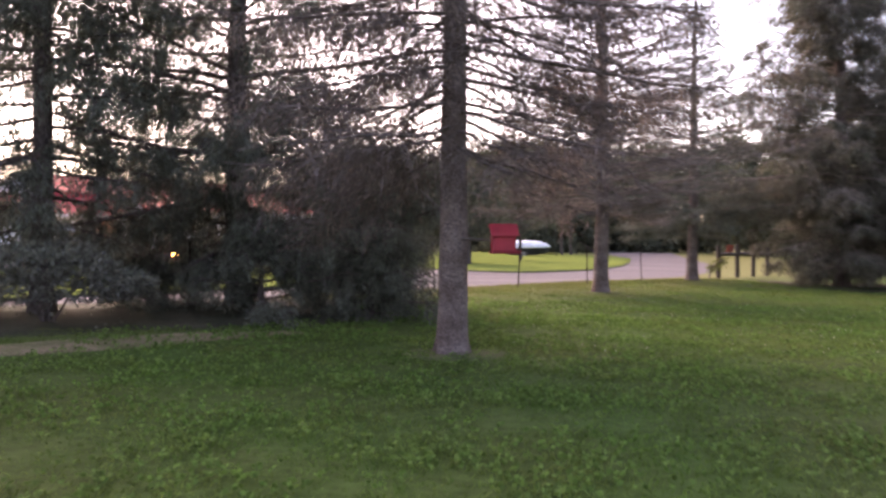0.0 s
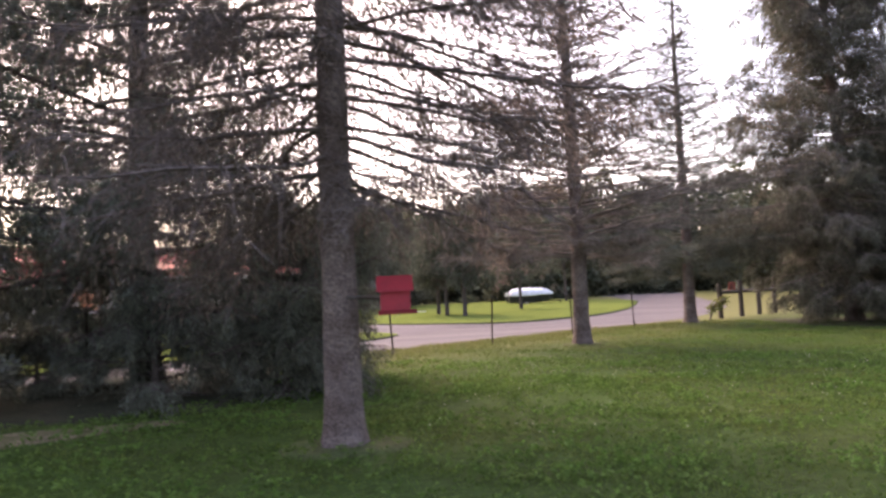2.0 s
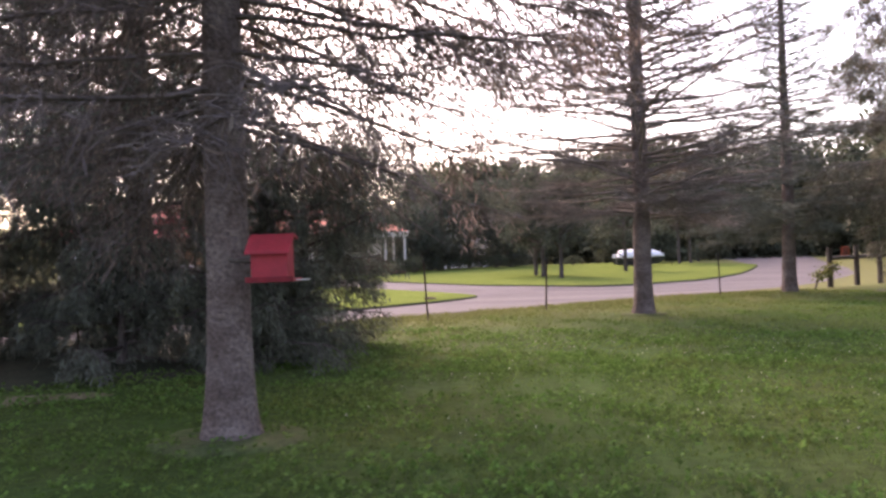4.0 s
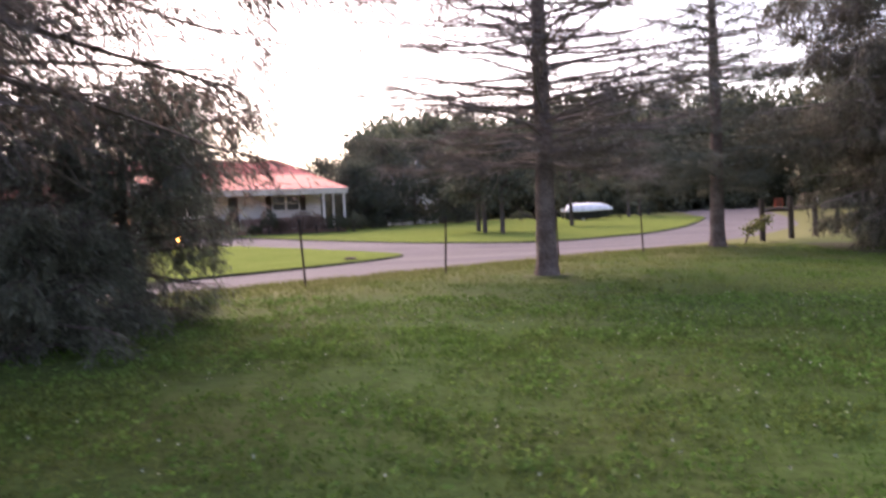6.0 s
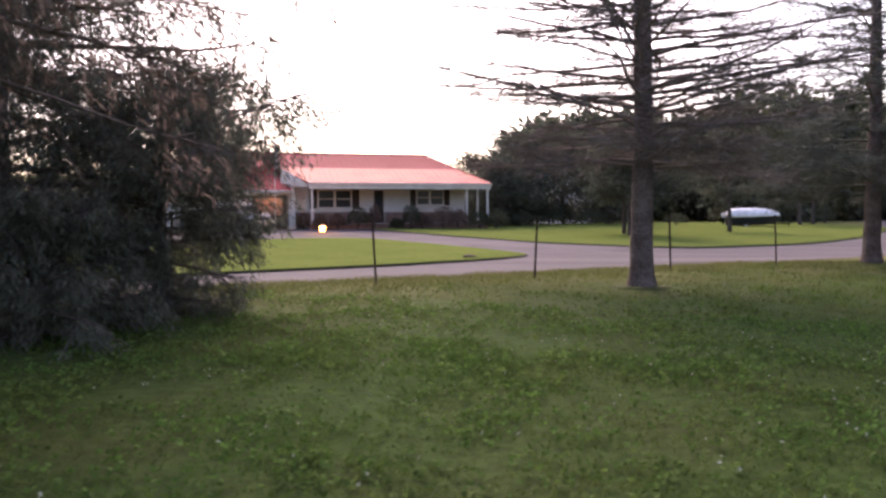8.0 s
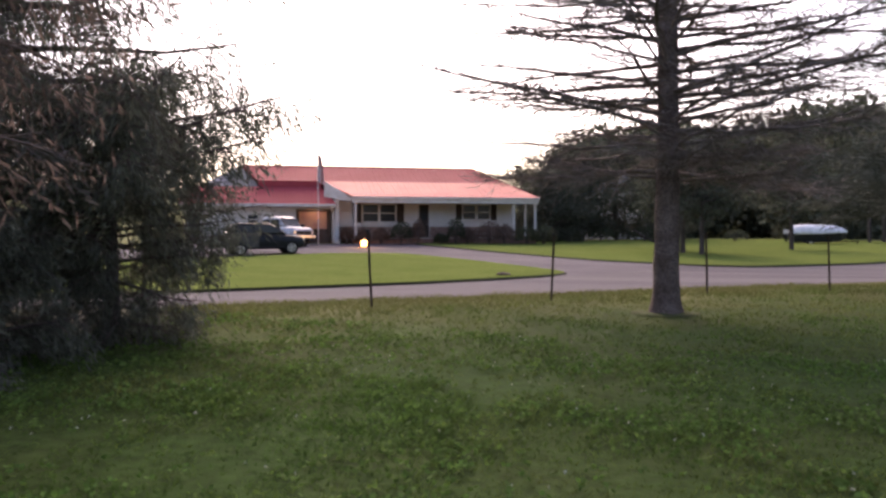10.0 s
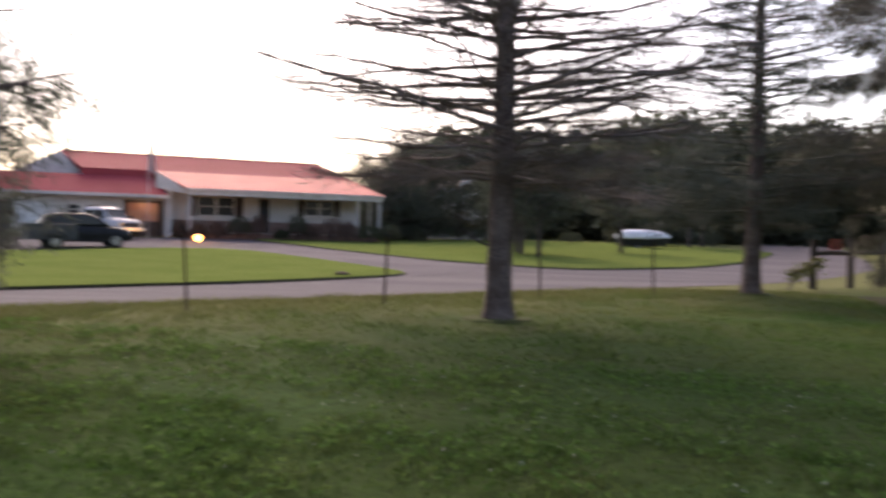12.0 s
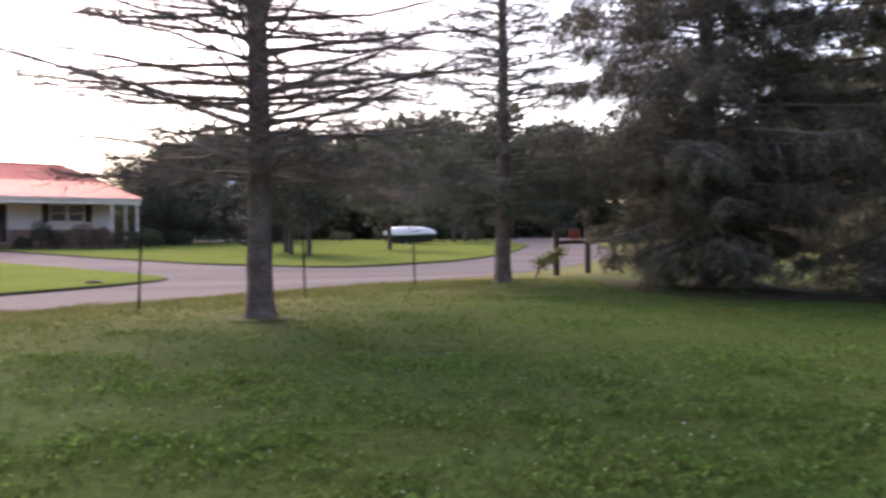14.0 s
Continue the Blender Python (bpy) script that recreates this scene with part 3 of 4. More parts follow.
for i in range(4):
    box(bm, -5.18, -4.22, 1.66, 1.72, 0.02 + i * 0.53, 0.53 + i * 0.53, 0.012)
panelled = part("garage_door", bm, M_TRIM, house, "white panelled garage door with small panes")
for i in range(3):
    part("pane", boxed(-5.08 + i * 0.3, -4.86 + i * 0.3, 1.648, 1.655, 1.7, 1.98), M_GLASS, panelled)
M_BAY = material("dim_bay_board", (0.10, 0.08, 0.075), 0.9, scale=2, fine=30, var=0.2, bump=0.2)
part("bay_wall", boxed(-4.0, -1.45, 3.0, 3.1, 0.0, 2.7), M_BAY, house, "dim back wall of the open bay")
# patch of warm lamplight on the back wall, put into a panel's tan colour
part("warm_lit_panel", boxed(-3.75, -1.75, 2.94, 2.995, 1.1, 2.35, 0.01), material("lamplit_tan", (0.5, 0.3, 0.22), 0.9, scale=1.4, fine=25, var=0.15, bump=0.2, tint=(0.42, 0.22, 0.2)), house, "tan panel on the bay's back wall, lamp glow in its colour")
bulb = part("bay_lamp", boxed(-2.8, -2.5, 2.15, 2.3, 2.6, 2.66, 0.02), glowing("warm_bulb", (1.0, 0.5, 0.18), 3.0), house, "warm lamp under the bay's ceiling")
bay_light = new("bay_light", bpy.data.lights.new("bay_light", 'POINT'))
bay_light.data.energy, bay_light.data.color, bay_light.data.shadow_soft_size = 6, (1.0, 0.76, 0.55), 0.12
bay_light.matrix_world = house.matrix_world @ pose(-2.65, 2.2, 2.5)
part("bay_side", boxed(-4.08, -4.002, 1.8, 3.1, 0.0, 2.7), M_BAY, house)
part("bay_ceiling", boxed(-4.08, -1.25, 1.8, 3.1, 2.7, 2.76), M_SIDING, house)

# ---- shrubs ----
def shrub(name, m, rx, ry, h, mat, label, seed, count=900, leaf=0.09, category="shrub", group=""):
    ob = thing(name, m, label, category, group)
    rng = np.random.default_rng(seed)
    t = Tubes()
    for i in range(9):
        a = rng.random() * 6.28
        r = rng.random() * 0.6
        t.tube([(0.05 * math.cos(a), 0.05 * math.sin(a), -0.05), (rx * r * 0.5 * math.cos(a), ry * r * 0.5 * math.sin(a), h * 0.45), (rx * r * math.cos(a), ry * r * math.sin(a), h * 0.85)],
               [0.022, 0.014, 0.005], 4)
    t.make("stem_work", M_BARK_DARK, ob)
    d = rng.normal(size=(count, 3))
    d[:, 2] = np.abs(d[:, 2]) * 0.9 - 0.15
    d /= np.linalg.norm(d, axis=1)[:, None]
    lump = np.array([1 + 0.28 * noise.noise((q[0] * 2.3 + seed, q[1] * 2.3, q[2] * 2.3)) for q in d])
    r = (0.55 + 0.45 * rng.random(count) ** 0.5) * lump
    p = d * r[:, None] * np.array((rx, ry, h * 0.62)) + np.array((0, 0, h * 0.38))
    p[:, 2] = np.maximum(p[:, 2], 0.02)
    c = Tubes()
    c.leaves(p, d + rng.normal(size=d.shape) * 0.7, leaf * (0.6 + 0.8 * rng.random(count)), leaf * 0.6, rng)
    c.make("foliage", mat, ob)
    return ob


def on_house(x, y):
    a = radians(HA)
    return HX + x * math.cos(a) - y * math.sin(a), HY + x * math.sin(a) + y * math.cos(a)


def house_pose(x, y, dz=0.0, turn=0.0):
    px, py = on_house(x, y)
    return pose(px, py, gz(px, py) + dz, 0, 0, HA + turn)


for i, (x, y, r, h, red) in enumerate([(0.5, -0.7, 0.5, 1.0, 1), (1.7, -0.9, 0.6, 1.1, 1), (3.1, -1.1, 0.75, 1.65, 0), (4.35, -0.9, 0.5, 1.75, 1), (5.9, -1.2, 0.5, 0.8, 0), (7.0, -1.1, 0.62, 1.95, 0), (7.9, -0.9, 0.5, 1.2, 1),
                                   (9.4, -1.2, 1.0, 1.75, 1), (10.6, -1.1, 0.8, 1.5, 1), (12.2, -1.3, 0.9, 1.35, 0), (13.6, -1.0, 0.95, 1.4, 0), (-0.6, -0.2, 0.45, 1.2, 1)]):
    shrub("porch_shrub", house_pose(x, y), r, r * 0.8, h, M_SHRUB_RED if red else M_SHRUB,
          "reddish brown barberry shrub before the porch" if red else "dark green clipped shrub before the porch", 40 + i, 1300, 0.11, group="shrubs before the porch")

# ---- trees ----
def trunk_line(rng, h, lean=0.015, n=12):
    z = np.linspace(0, 1, n)
    wob = np.cumsum(rng.normal(size=(n, 2)) * lean * h / n, axis=0)
    wob -= wob[0]
    return np.stack((wob[:, 0], wob[:, 1], z * h), axis=1)


def make_trunk(ob, line, r0, h, rng, mat, buried=0.15):
    """Trunk with a flared foot and knobbly, furrowed skin."""
    sides, n = 18, 60
    zs = np.concatenate((np.linspace(-buried, 1.2, 16), np.linspace(1.3, h, n - 16)))
    v, f = [], []
    for i, z in enumerate(zs):
        c = [np.interp(z, line[:, 2], line[:, k]) for k in (0, 1)]
        r = r0 * (0.06 + 0.94 * max(0, 1 - z / h) ** 0.8) * (1 + 0.36 * math.exp(-max(z, 0) / 0.2))
        for j in range(sides):
            a = j * 2 * math.pi / sides
            k = 1 + 0.09 * math.sin(5 * a + z * 0.7) * math.exp(-max(z, 0) / 0.5) + 0.07 * noise.noise((math.cos(a) * 2.2, math.sin(a) * 2.2, z * 2.2 + r0 * 50))
            v.append((c[0] + r * k * math.cos(a), c[1] + r * k * math.sin(a), z))
    for i in range(n - 1):
        for j in range(sides):
            f.append((i * sides + j, i * sides + (j + 1) % sides, (i + 1) * sides + (j + 1) % sides, (i + 1) * sides + j))
    return data_part("trunk", v, f, mat, ob, smooth=True)


def conifer(name, x, y, h, r0, spread, seed, label, z0=1.6, gap=0.22, dead=False, foliage=0, fol_from=-1.0, droop=0.25, bark=None, needle=None,
            leaf=(0.13, 0.028), low=1.0, arc=None, twig_fill=1.0, hang=0.5, peak=0.12, twigmat=None, power=0.85, fine=3, skirt=0.0, slivers=0, stout=1.0, rise0=0.0, ragged=0.3, girth=1.0, thin_from=99.0, clad=None):
    """A spruce: trunk, tiers of limbs with side twigs, and needles where it lives. low: the spread of the lowest limbs against the
    full spread; skirt: height up to which dead limbs carry far more fine twigs; arc: (bearing, half width, factor outside);
    thin_from: height above which the crown thins out; clad: (bearing, half width, factor) of the side that keeps its needles."""
    rng = np.random.default_rng(seed)
    ob = thing(name, pose(x, y, gz(x, y)), label, "tree")
    line = trunk_line(rng, h)
    make_trunk(ob, line, r0, h, rng, bark or M_BARK)
    limbs, z, k, m = [], z0, 0, 7
    s = np.linspace(0, 1, m)
    tw = []
    while z < h * 0.985:
        f = (z - z0) / (h - z0)
        c = np.array((np.interp(z, line[:, 2], line[:, 0]), np.interp(z, line[:, 2], line[:, 1]), z))
        prof = (low + (1 - low) * min(1, f / peak)) if f < peak else ((1 - f) / (1 - peak)) ** power
        length = spread * max(prof, 0.04) * (0.85 - ragged + 2 * ragged * rng.random())
        a = k * 2.39996 + rng.normal() * 0.35
        if arc is not None:
            away = abs((math.degrees(a) - arc[0] + 180) % 360 - 180)
            length *= 1.0 if away < arc[1] else arc[2]
        rise = rise0 + 0.45 * f + 0.08 - droop * (1 - f) + rng.normal() * 0.07
        out = np.array((math.cos(a), math.sin(a), 0))
        side = np.array((-math.sin(a), math.cos(a), 0))
        wob = np.cumsum(rng.normal(size=m) * 0.035) * length
        pts = c + out * (length * s)[:, None] * 0.97 + side * (wob * s)[:, None]
        pts[:, 2] += length * (rise * s - droop * 0.55 * s ** 2 + droop * 0.45 * s ** 3.2) + np.cumsum(rng.normal(size=m) * 0.01) * length
        rb = girth * min(0.045, 0.012 + 0.008 * length) * (1 - 0.45 * f)
        limbs.append((pts, rb * (1 - s) ** 0.7 + 0.004))
        count = int((5 + 5.0 * length) * twig_fill * (2.2 if z < skirt else 1.0))
        q = np.sort(rng.random(count) * 0.86 + 0.14)
        p0 = np.stack([np.interp(q, s, pts[:, i]) for i in range(3)], axis=1)
        tl = (0.25 + 0.30 * length * (1 - q * 0.7)) * (0.5 + 0.7 * rng.random(count))
        sg = np.where(rng.random(count) < 0.5, 1, -1)
        d = out * (0.55 + 0.3 * rng.random(count))[:, None] + side * (sg * (0.5 + 0.4 * rng.random(count)))[:, None]
        d[:, 2] += -hang * rng.random(count) + 0.12 * rng.normal(size=count) + (0.12 if dead else 0)
        d /= np.linalg.norm(d, axis=1)[:, None]
        keeps = 1.0
        if clad is not None and abs((math.degrees(a) - clad[0] + 180) % 360 - 180) > clad[1]:
            keeps = clad[2]
        tw.append((p0, d, tl, np.full(count, f), np.full(count, z < skirt), np.full(count, keeps)))
        z += gap * (0.6 + 0.8 * rng.random()) * (1 if f < 0.6 else 0.7)
        k += 1
    wood_part = Tubes()
    wood_part.many(np.array([p for p, r in limbs]), np.array([r for p, r in limbs]), 4)
    p0, d, tl, ff, sk, kp = [np.concatenate(w) for w in zip(*tw)]
    n = len(p0)
    e = p0 + d * (tl * 0.55)[:, None] + rng.normal(size=(n, 3)) * (0.04 * tl)[:, None]
    g = p0 + d * tl[:, None] + rng.normal(size=(n, 3)) * (0.06 * tl)[:, None]
    g[:, 2] -= hang * 0.35 * tl
    wood_part.many(np.stack((p0, e, g), axis=1), np.broadcast_to((0.008 * stout, 0.006 * stout, 0.003 * stout), (n, 3)), 3)
    for i in range(fine + (3 if skirt else 0)):
        pick = np.ones(n, bool) if i < fine else sk
        b0 = p0[pick] + (g - p0)[pick] * (0.2 + 0.75 * rng.random(pick.sum()))[:, None]
        b1 = b0 + (d[pick] + rng.normal(size=(pick.sum(), 3)) * 0.55) * (tl[pick] * 0.36)[:, None]
        wood_part.leaves(b0, b1 - b0, np.linalg.norm(b1 - b0, axis=1), 0.0105 * stout, rng)
    if slivers:
        i = np.repeat(np.arange(n), (slivers * (0.4 + tl) * np.where(sk, 3.0, 1.0) * np.where(p0[:, 2] > thin_from, 0.3, 1.0) * kp).astype(int))
        w = rng.random(len(i))[:, None]
        pp = p0[i] + (g - p0)[i] * w + rng.normal(size=(len(i), 3)) * 0.05 * (0.4 + tl[i])[:, None]
        wood_part.leaves(pp, d[i] + rng.normal(size=(len(i), 3)) * 0.5 - np.array((0, 0, hang * 0.4)), 0.17 * (0.5 + rng.random(len(i))), 0.009 * stout, rng)
    wood_part.make("limb_work", twigmat or (M_TWIG if dead else M_BARK_DARK), ob, "bare grey brown branches" if dead else "")
    if foliage:
        cnt = (foliage * (0.5 + tl) * (rng.random(n) < np.clip((ff - fol_from) * 6 + 0.5, 0, 1)) * np.where(p0[:, 2] > thin_from, 0.4, 1.0) * kp).astype(int)
        i = np.repeat(np.arange(n), cnt)
        w = rng.random(len(i))[:, None]
        pp = p0[i] + (g - p0)[i] * w + rng.normal(size=(len(i), 3)) * np.array((0.05, 0.05, 0.04)) * (0.5 + tl[i])[:, None]
        pp[:, 2] -= rng.random(len(i)) ** 1.5 * hang * 0.4
        ld = d[i] * 0.5 + rng.normal(size=(len(i), 3)) * 0.45 + np.array((0, 0, -hang))
        crown = Tubes()
        crown.leaves(pp, ld, leaf[0] * (0.5 + rng.random(len(i))), leaf[1] * (0.6 + 0.8 * rng.random(len(i))), rng)
        crown.make("crown", needle or M_NEEDLE, ob, "drooping needle foliage")
    return ob


TREE_A = (0.15, 11.3)
old_spruce = conifer("spruce_tree", *TREE_A, 15, 0.20, 4.1, 11, "half bare old spruce with grey lower trunk in the yard", z0=2.7, gap=0.055, dead=True, droop=0.32, rise0=0.0, low=0.7,
        foliage=26, fol_from=0.0, clad=(130, 105, 0.3), needle=M_NEEDLE_BROWN, leaf=(0.11, 0.016), hang=0.75, fine=4, slivers=5, stout=1.1, girth=0.62, twig_fill=1.25, thin_from=8.5, twigmat=M_TWIG_BROWN)
t = Tubes()
zs = np.linspace(-0.15, 4.6, 14)
t.tube(np.stack((-0.06 + 0.012 * np.sin(zs * 2.1), 0.40 - 0.035 * zs, zs), axis=1), 0.085 * (1 + 0.3 * np.exp(-np.maximum(zs, 0) / 0.25)) * np.clip(1 - zs / 4.62, 0.01, 1.04) ** 0.6, 12)
t.make("second_stem", M_BARK, old_spruce, "slim pale second stem", smooth=True)
dying_spruce = conifer("spruce_tree", 4.556, 23.551, 15, 0.215, 4.7, 12, "mostly bare dying spruce standing beside the wire fence posts", z0=2.2, gap=0.042, dead=True, droop=0.18, rise0=0.17, low=0.74, hang=0.15,
        fine=4, skirt=2.6, slivers=2.6, stout=1.25, twig_fill=0.95, girth=0.85, thin_from=11.5)
t = Tubes()
t.tube([(-0.18, -0.02, 1.2), (-0.36, -0.05, 1.28), (-0.56, -0.08, 1.44), (-0.66, -0.1, 1.46)], [0.025, 0.02, 0.013, 0.006], 6)
t.make("dead_stub", M_BARK_DARK, dying_spruce, "dry broken lower branch")
conifer("spruce_tree", 9.721, 31.639, 12.8, 0.22, 3.1, 13, "thin bare topped spruce beside the wooden fence", z0=1.8, gap=0.055, dead=True, droop=0.2, rise0=0.14, low=0.9, hang=0.25,
        fine=4, skirt=3.0, power=1.05, slivers=2.2, stout=1.5, girth=1.0, twigmat=M_TWIG_GREY)
conifer("spruce_tree", -4.3, 17.45, 17, 0.25, 5.0, 14, "tall dark spruce with drooping brown green branches", z0=1.0, gap=0.1, droop=0.22, rise0=0.14, low=0.6, peak=0.2, foliage=72, bark=M_BARK_DARK, clad=(215, 115, 0.42),
        hang=0.85, leaf=(0.13, 0.02), fine=1, ragged=0.3, twig_fill=1.35, stout=1.2, girth=1.25, thin_from=12.0)
conifer("spruce_tree", -7.3, 15.2, 16, 0.2, 3.9, 15, "tall dark spruce with sparse lower limbs", z0=1.2, gap=0.11, droop=0.3, low=0.7, foliage=40, bark=M_BARK_DARK, hang=0.7, leaf=(0.13, 0.028), fine=1, thin_from=11.0)
conifer("spruce_tree", -11.2, 15.4, 16, 0.2, 3.8, 25, "tall dark spruce with drooping branches", z0=0.6, gap=0.13, droop=0.32, low=0.85, foliage=36, bark=M_BARK_DARK, hang=0.8, leaf=(0.16, 0.045), fine=0)
conifer("small_spruce", -1.4, 17.5, 3.2, 0.10, 2.6, 16, "dense young spruce with long drooping upper limbs", z0=0.25, gap=0.048, droop=0.18, rise0=0.0, low=0.36, peak=0.74, foliage=48, bark=M_BARK_DARK, hang=0.65, leaf=(0.12, 0.018),
        fine=1, power=0.5, ragged=0.36, twig_fill=1.3)
conifer("small_spruce", -1.3, 15.2, 1.7, 0.06, 1.4, 28, "low spreading young spruce under the tall spruces", z0=0.12, gap=0.045, droop=0.16, rise0=0.08, low=0.9, foliage=66, bark=M_BARK_DARK, hang=0.6, leaf=(0.11, 0.02), fine=0, power=0.5, ragged=0.4)
conifer("small_spruce", -5.9, 16.6, 1.05, 0.05, 1.5, 26, "low spreading young spruce under the tall spruces", z0=0.15, gap=0.04, droop=0.16, rise0=0.08, low=0.9, foliage=60, bark=M_BARK_DARK, hang=0.6, leaf=(0.11, 0.02), fine=0, power=0.6, ragged=0.45)
conifer("small_spruce", -3.3, 15.2, 1.8, 0.07, 1.7, 27, "low spreading young spruce under the tall spruces", z0=0.15, gap=0.045, droop=0.16, rise0=0.08, low=0.9, foliage=60, bark=M_BARK_DARK, hang=0.6, leaf=(0.11, 0.02), fine=0, power=0.6, ragged=0.45)
conifer("spruce_tree", 14.9, 30.3, 17, 0.27, 4.9, 17, "big dense dark spruce at the yard's edge", z0=0.6, gap=0.06, droop=0.3, rise0=0.05, low=0.42, peak=0.2, foliage=46, hang=0.6, needle=M_NEEDLE_OLIVE, leaf=(0.15, 0.028), fine=2, ragged=0.25, power=0.75, stout=1.4, twigmat=M_TWIG, thin_from=15.0)
conifer("spruce_tree", 19.6, 28.6, 18, 0.27, 5.2, 18, "big dense dark spruce at the yard's edge", z0=0.4, gap=0.09, droop=0.35, low=0.75, foliage=30, bark=M_BARK_DARK, hang=0.4, needle=M_NEEDLE_OLIVE, leaf=(0.15, 0.04), fine=1)
conifer("spruce_tree", 23.0, 24.5, 18, 0.27, 5.2, 19, "big dense dark spruce at the yard's edge", z0=0.4, gap=0.12, droop=0.35, low=0.85, foliage=15, bark=M_BARK_DARK, hang=0.6, needle=M_NEEDLE_OLIVE, leaf=(0.26, 0.11), fine=0)


def leafy_tree(name, m, h, r0, rx, rz, seed, label, clear=0.3, clumps=40, per=70, leaf=0.22, mat=None, bark=None, group=""):
    """A broad tree or pine: tapered trunk, limbs, and a crown of leaf clumps with gaps."""
    rng = np.random.default_rng(seed)
    ob = thing(name, m, label, "tree", group)
    line = trunk_line(rng, h, 0.02)
    t = Tubes()
    zs = np.linspace(-0.2, h * 0.95, 9)
    t.tube(np.stack([np.interp(zs, line[:, 2], line[:, 0]), np.interp(zs, line[:, 2], line[:, 1]), zs], axis=1), r0 * (1 - np.linspace(0, 0.9, 9)), 8)
    t.make("trunk", bark or M_BARK_DARK, ob)
    limbs, c = Tubes(), Tubes()
    for i in range(clumps):
        f = rng.random()
        z = h * (clear + (1 - clear) * f)
        r = rx * math.sqrt(max(0.05, 1 - (2 * f - 0.75) ** 2 / 1.6)) * (0.25 + 0.75 * rng.random())
        a = rng.random() * 6.28
        p = np.array((r * math.cos(a), r * math.sin(a), z))
        limbs.tube([(0, 0, max(z - 0.35 * r, h * 0.2)), p * np.array((0.5, 0.5, 1)) - np.array((0, 0, 0.12 * r)), p], [0.05 + 0.01 * r, 0.035, 0.012], 4)
        d = rng.normal(size=(per, 3))
        d /= np.linalg.norm(d, axis=1)[:, None]
        q = p + d * (rng.random(per) ** 0.5)[:, None] * np.array((rz, rz, rz * 0.5)) * (0.6 + 0.7 * rng.random())
        c.leaves(q, d + rng.normal(size=d.shape) * 0.6, leaf * (0.5 + rng.random(per)), leaf * 0.55, rng)
    limbs.make("limb_work", bark or M_BARK_DARK, ob)
    c.make("crown", mat or M_PINE, ob)
    return ob


# pines beside the house and on the front lawn
for i, (u, n, h, r) in enumerate([(44.6, 56, 5.2, 2.6), (47.0, 60, 6.4, 2.8), (49.0, 58.5, 7.8, 3.0), (50.5, 63, 8.4, 3.6), (53.5, 60, 8.2, 3.0), (57, 58, 7.8, 3.0), (49, 69, 6.8, 3.4), (60.5, 64, 9.0, 3.8)]):
    leafy_tree("pine_tree", at(u, n), h, 0.2, r, 1.3, 60 + i, "dark bushy pine beside the house", 0.06, 90, 150, 0.2, group="pines beside the house")
for i, (u, n, h, r) in enumerate([(44.4, 40.6, 7.5, 2.6), (46, 43.0, 7.0, 2.4), (44.0, 38.5, 6.8, 2.2), (56, 43.0, 8.5, 3.0), (74, 51, 9.5, 3.2), (76.5, 51.5, 9.5, 3.2)]):
    leafy_tree("lawn_pine", at(u, n), h, 0.17, r, 1.1, 80 + i, "dark pine with bare lower trunk on the front lawn", 0.32, 50, 80, 0.24, group="pines on the front lawn")


def wood(name, spots, seed, label, mat, clumps=42, per=22):
    """A distant belt of trees as one mass of leaf clumps over trunks."""
    rng = np.random.default_rng(seed)
    c = Tubes()
    for x, y, h, r in spots:
        z = gz(x, y)
        c.tube([(x, y, z - 0.5), (x, y, z + h * 0.7)], [0.22, 0.1], 5)
        f = rng.random(clumps)
        rr = r * np.sqrt(np.maximum(0.05, 1 - (2 * f - 0.8) ** 2 / 1.6)) * (0.3 + 0.7 * rng.random(clumps))
        a = rng.random(clumps) * 6.28
        p = np.stack((x + rr * np.cos(a), y + rr * np.sin(a), z + h * (0.03 + 0.97 * f)), axis=1)
        p = np.repeat(p, per, axis=0)
        d = rng.normal(size=(len(p), 3))
        d /= np.linalg.norm(d, axis=1)[:, None]
        c.leaves(p + d * (rng.random(len(p)) ** 0.5)[:, None] * 0.3 * r, d + rng.normal(size=d.shape) * 0.5, 0.19 * r * (0.6 + rng.random(len(p))), 0.14 * r, rng)
    return tagged(c.make(name, mat), label, "woods", kind="stuff")


rng = np.random.default_rng(9)
spots = []
for i in range(120):
    u = 36 + 130 * rng.random()
    n = 82 + 45 * rng.random() ** 1.5 + max(0, 0.12 * (u - 60))
    x, y = xy(u, n)
    if x < 6 - 0.25 * (y - 10):
        continue
    spots.append((x, y, 9 + 4 * rng.random() + 0.06 * (u - 36), 3.2 + 1.6 * rng.random()))
wood("far_wood", spots, 21, "dark mixed woods on the rise beyond the road", M_FOREST)
spots = []
for i in range(46):
    u = 84 + 70 * rng.random()
    n = 62 + 22 * rng.random() + 0.25 * (u - 84)
    x, y = xy(u, n)
    spots.append((x, y, 12 + 5 * rng.random(), 3.4 + 1.6 * rng.random()))
wood("corner_wood", spots, 23, "dark mixed woods beyond the bend", M_FOREST)
spots = []
for i in range(48):
    u = 52 + 110 * rng.random()
    n = -30 + (44 + 0.45 * (u - 52)) * rng.random()
    x, y = xy(u, n)
    spots.append((x, y, 12 + 5 * rng.random(), 3.4 + 1.6 * rng.random()))
wood("roadside_wood", spots, 22, "dark mixed woods beside the road", M_FOREST)
spots = []
for i in range(44):
    u = 112 + 40 * rng.random()
    n = 40 + 50 * rng.random()
    x, y = xy(u, n)
    spots.append((x, y, 15 + 5 * rng.random(), 3.6 + 1.6 * rng.random()))
wood("bend_wood", spots, 24, "dark mixed woods closing off the road", M_FOREST)

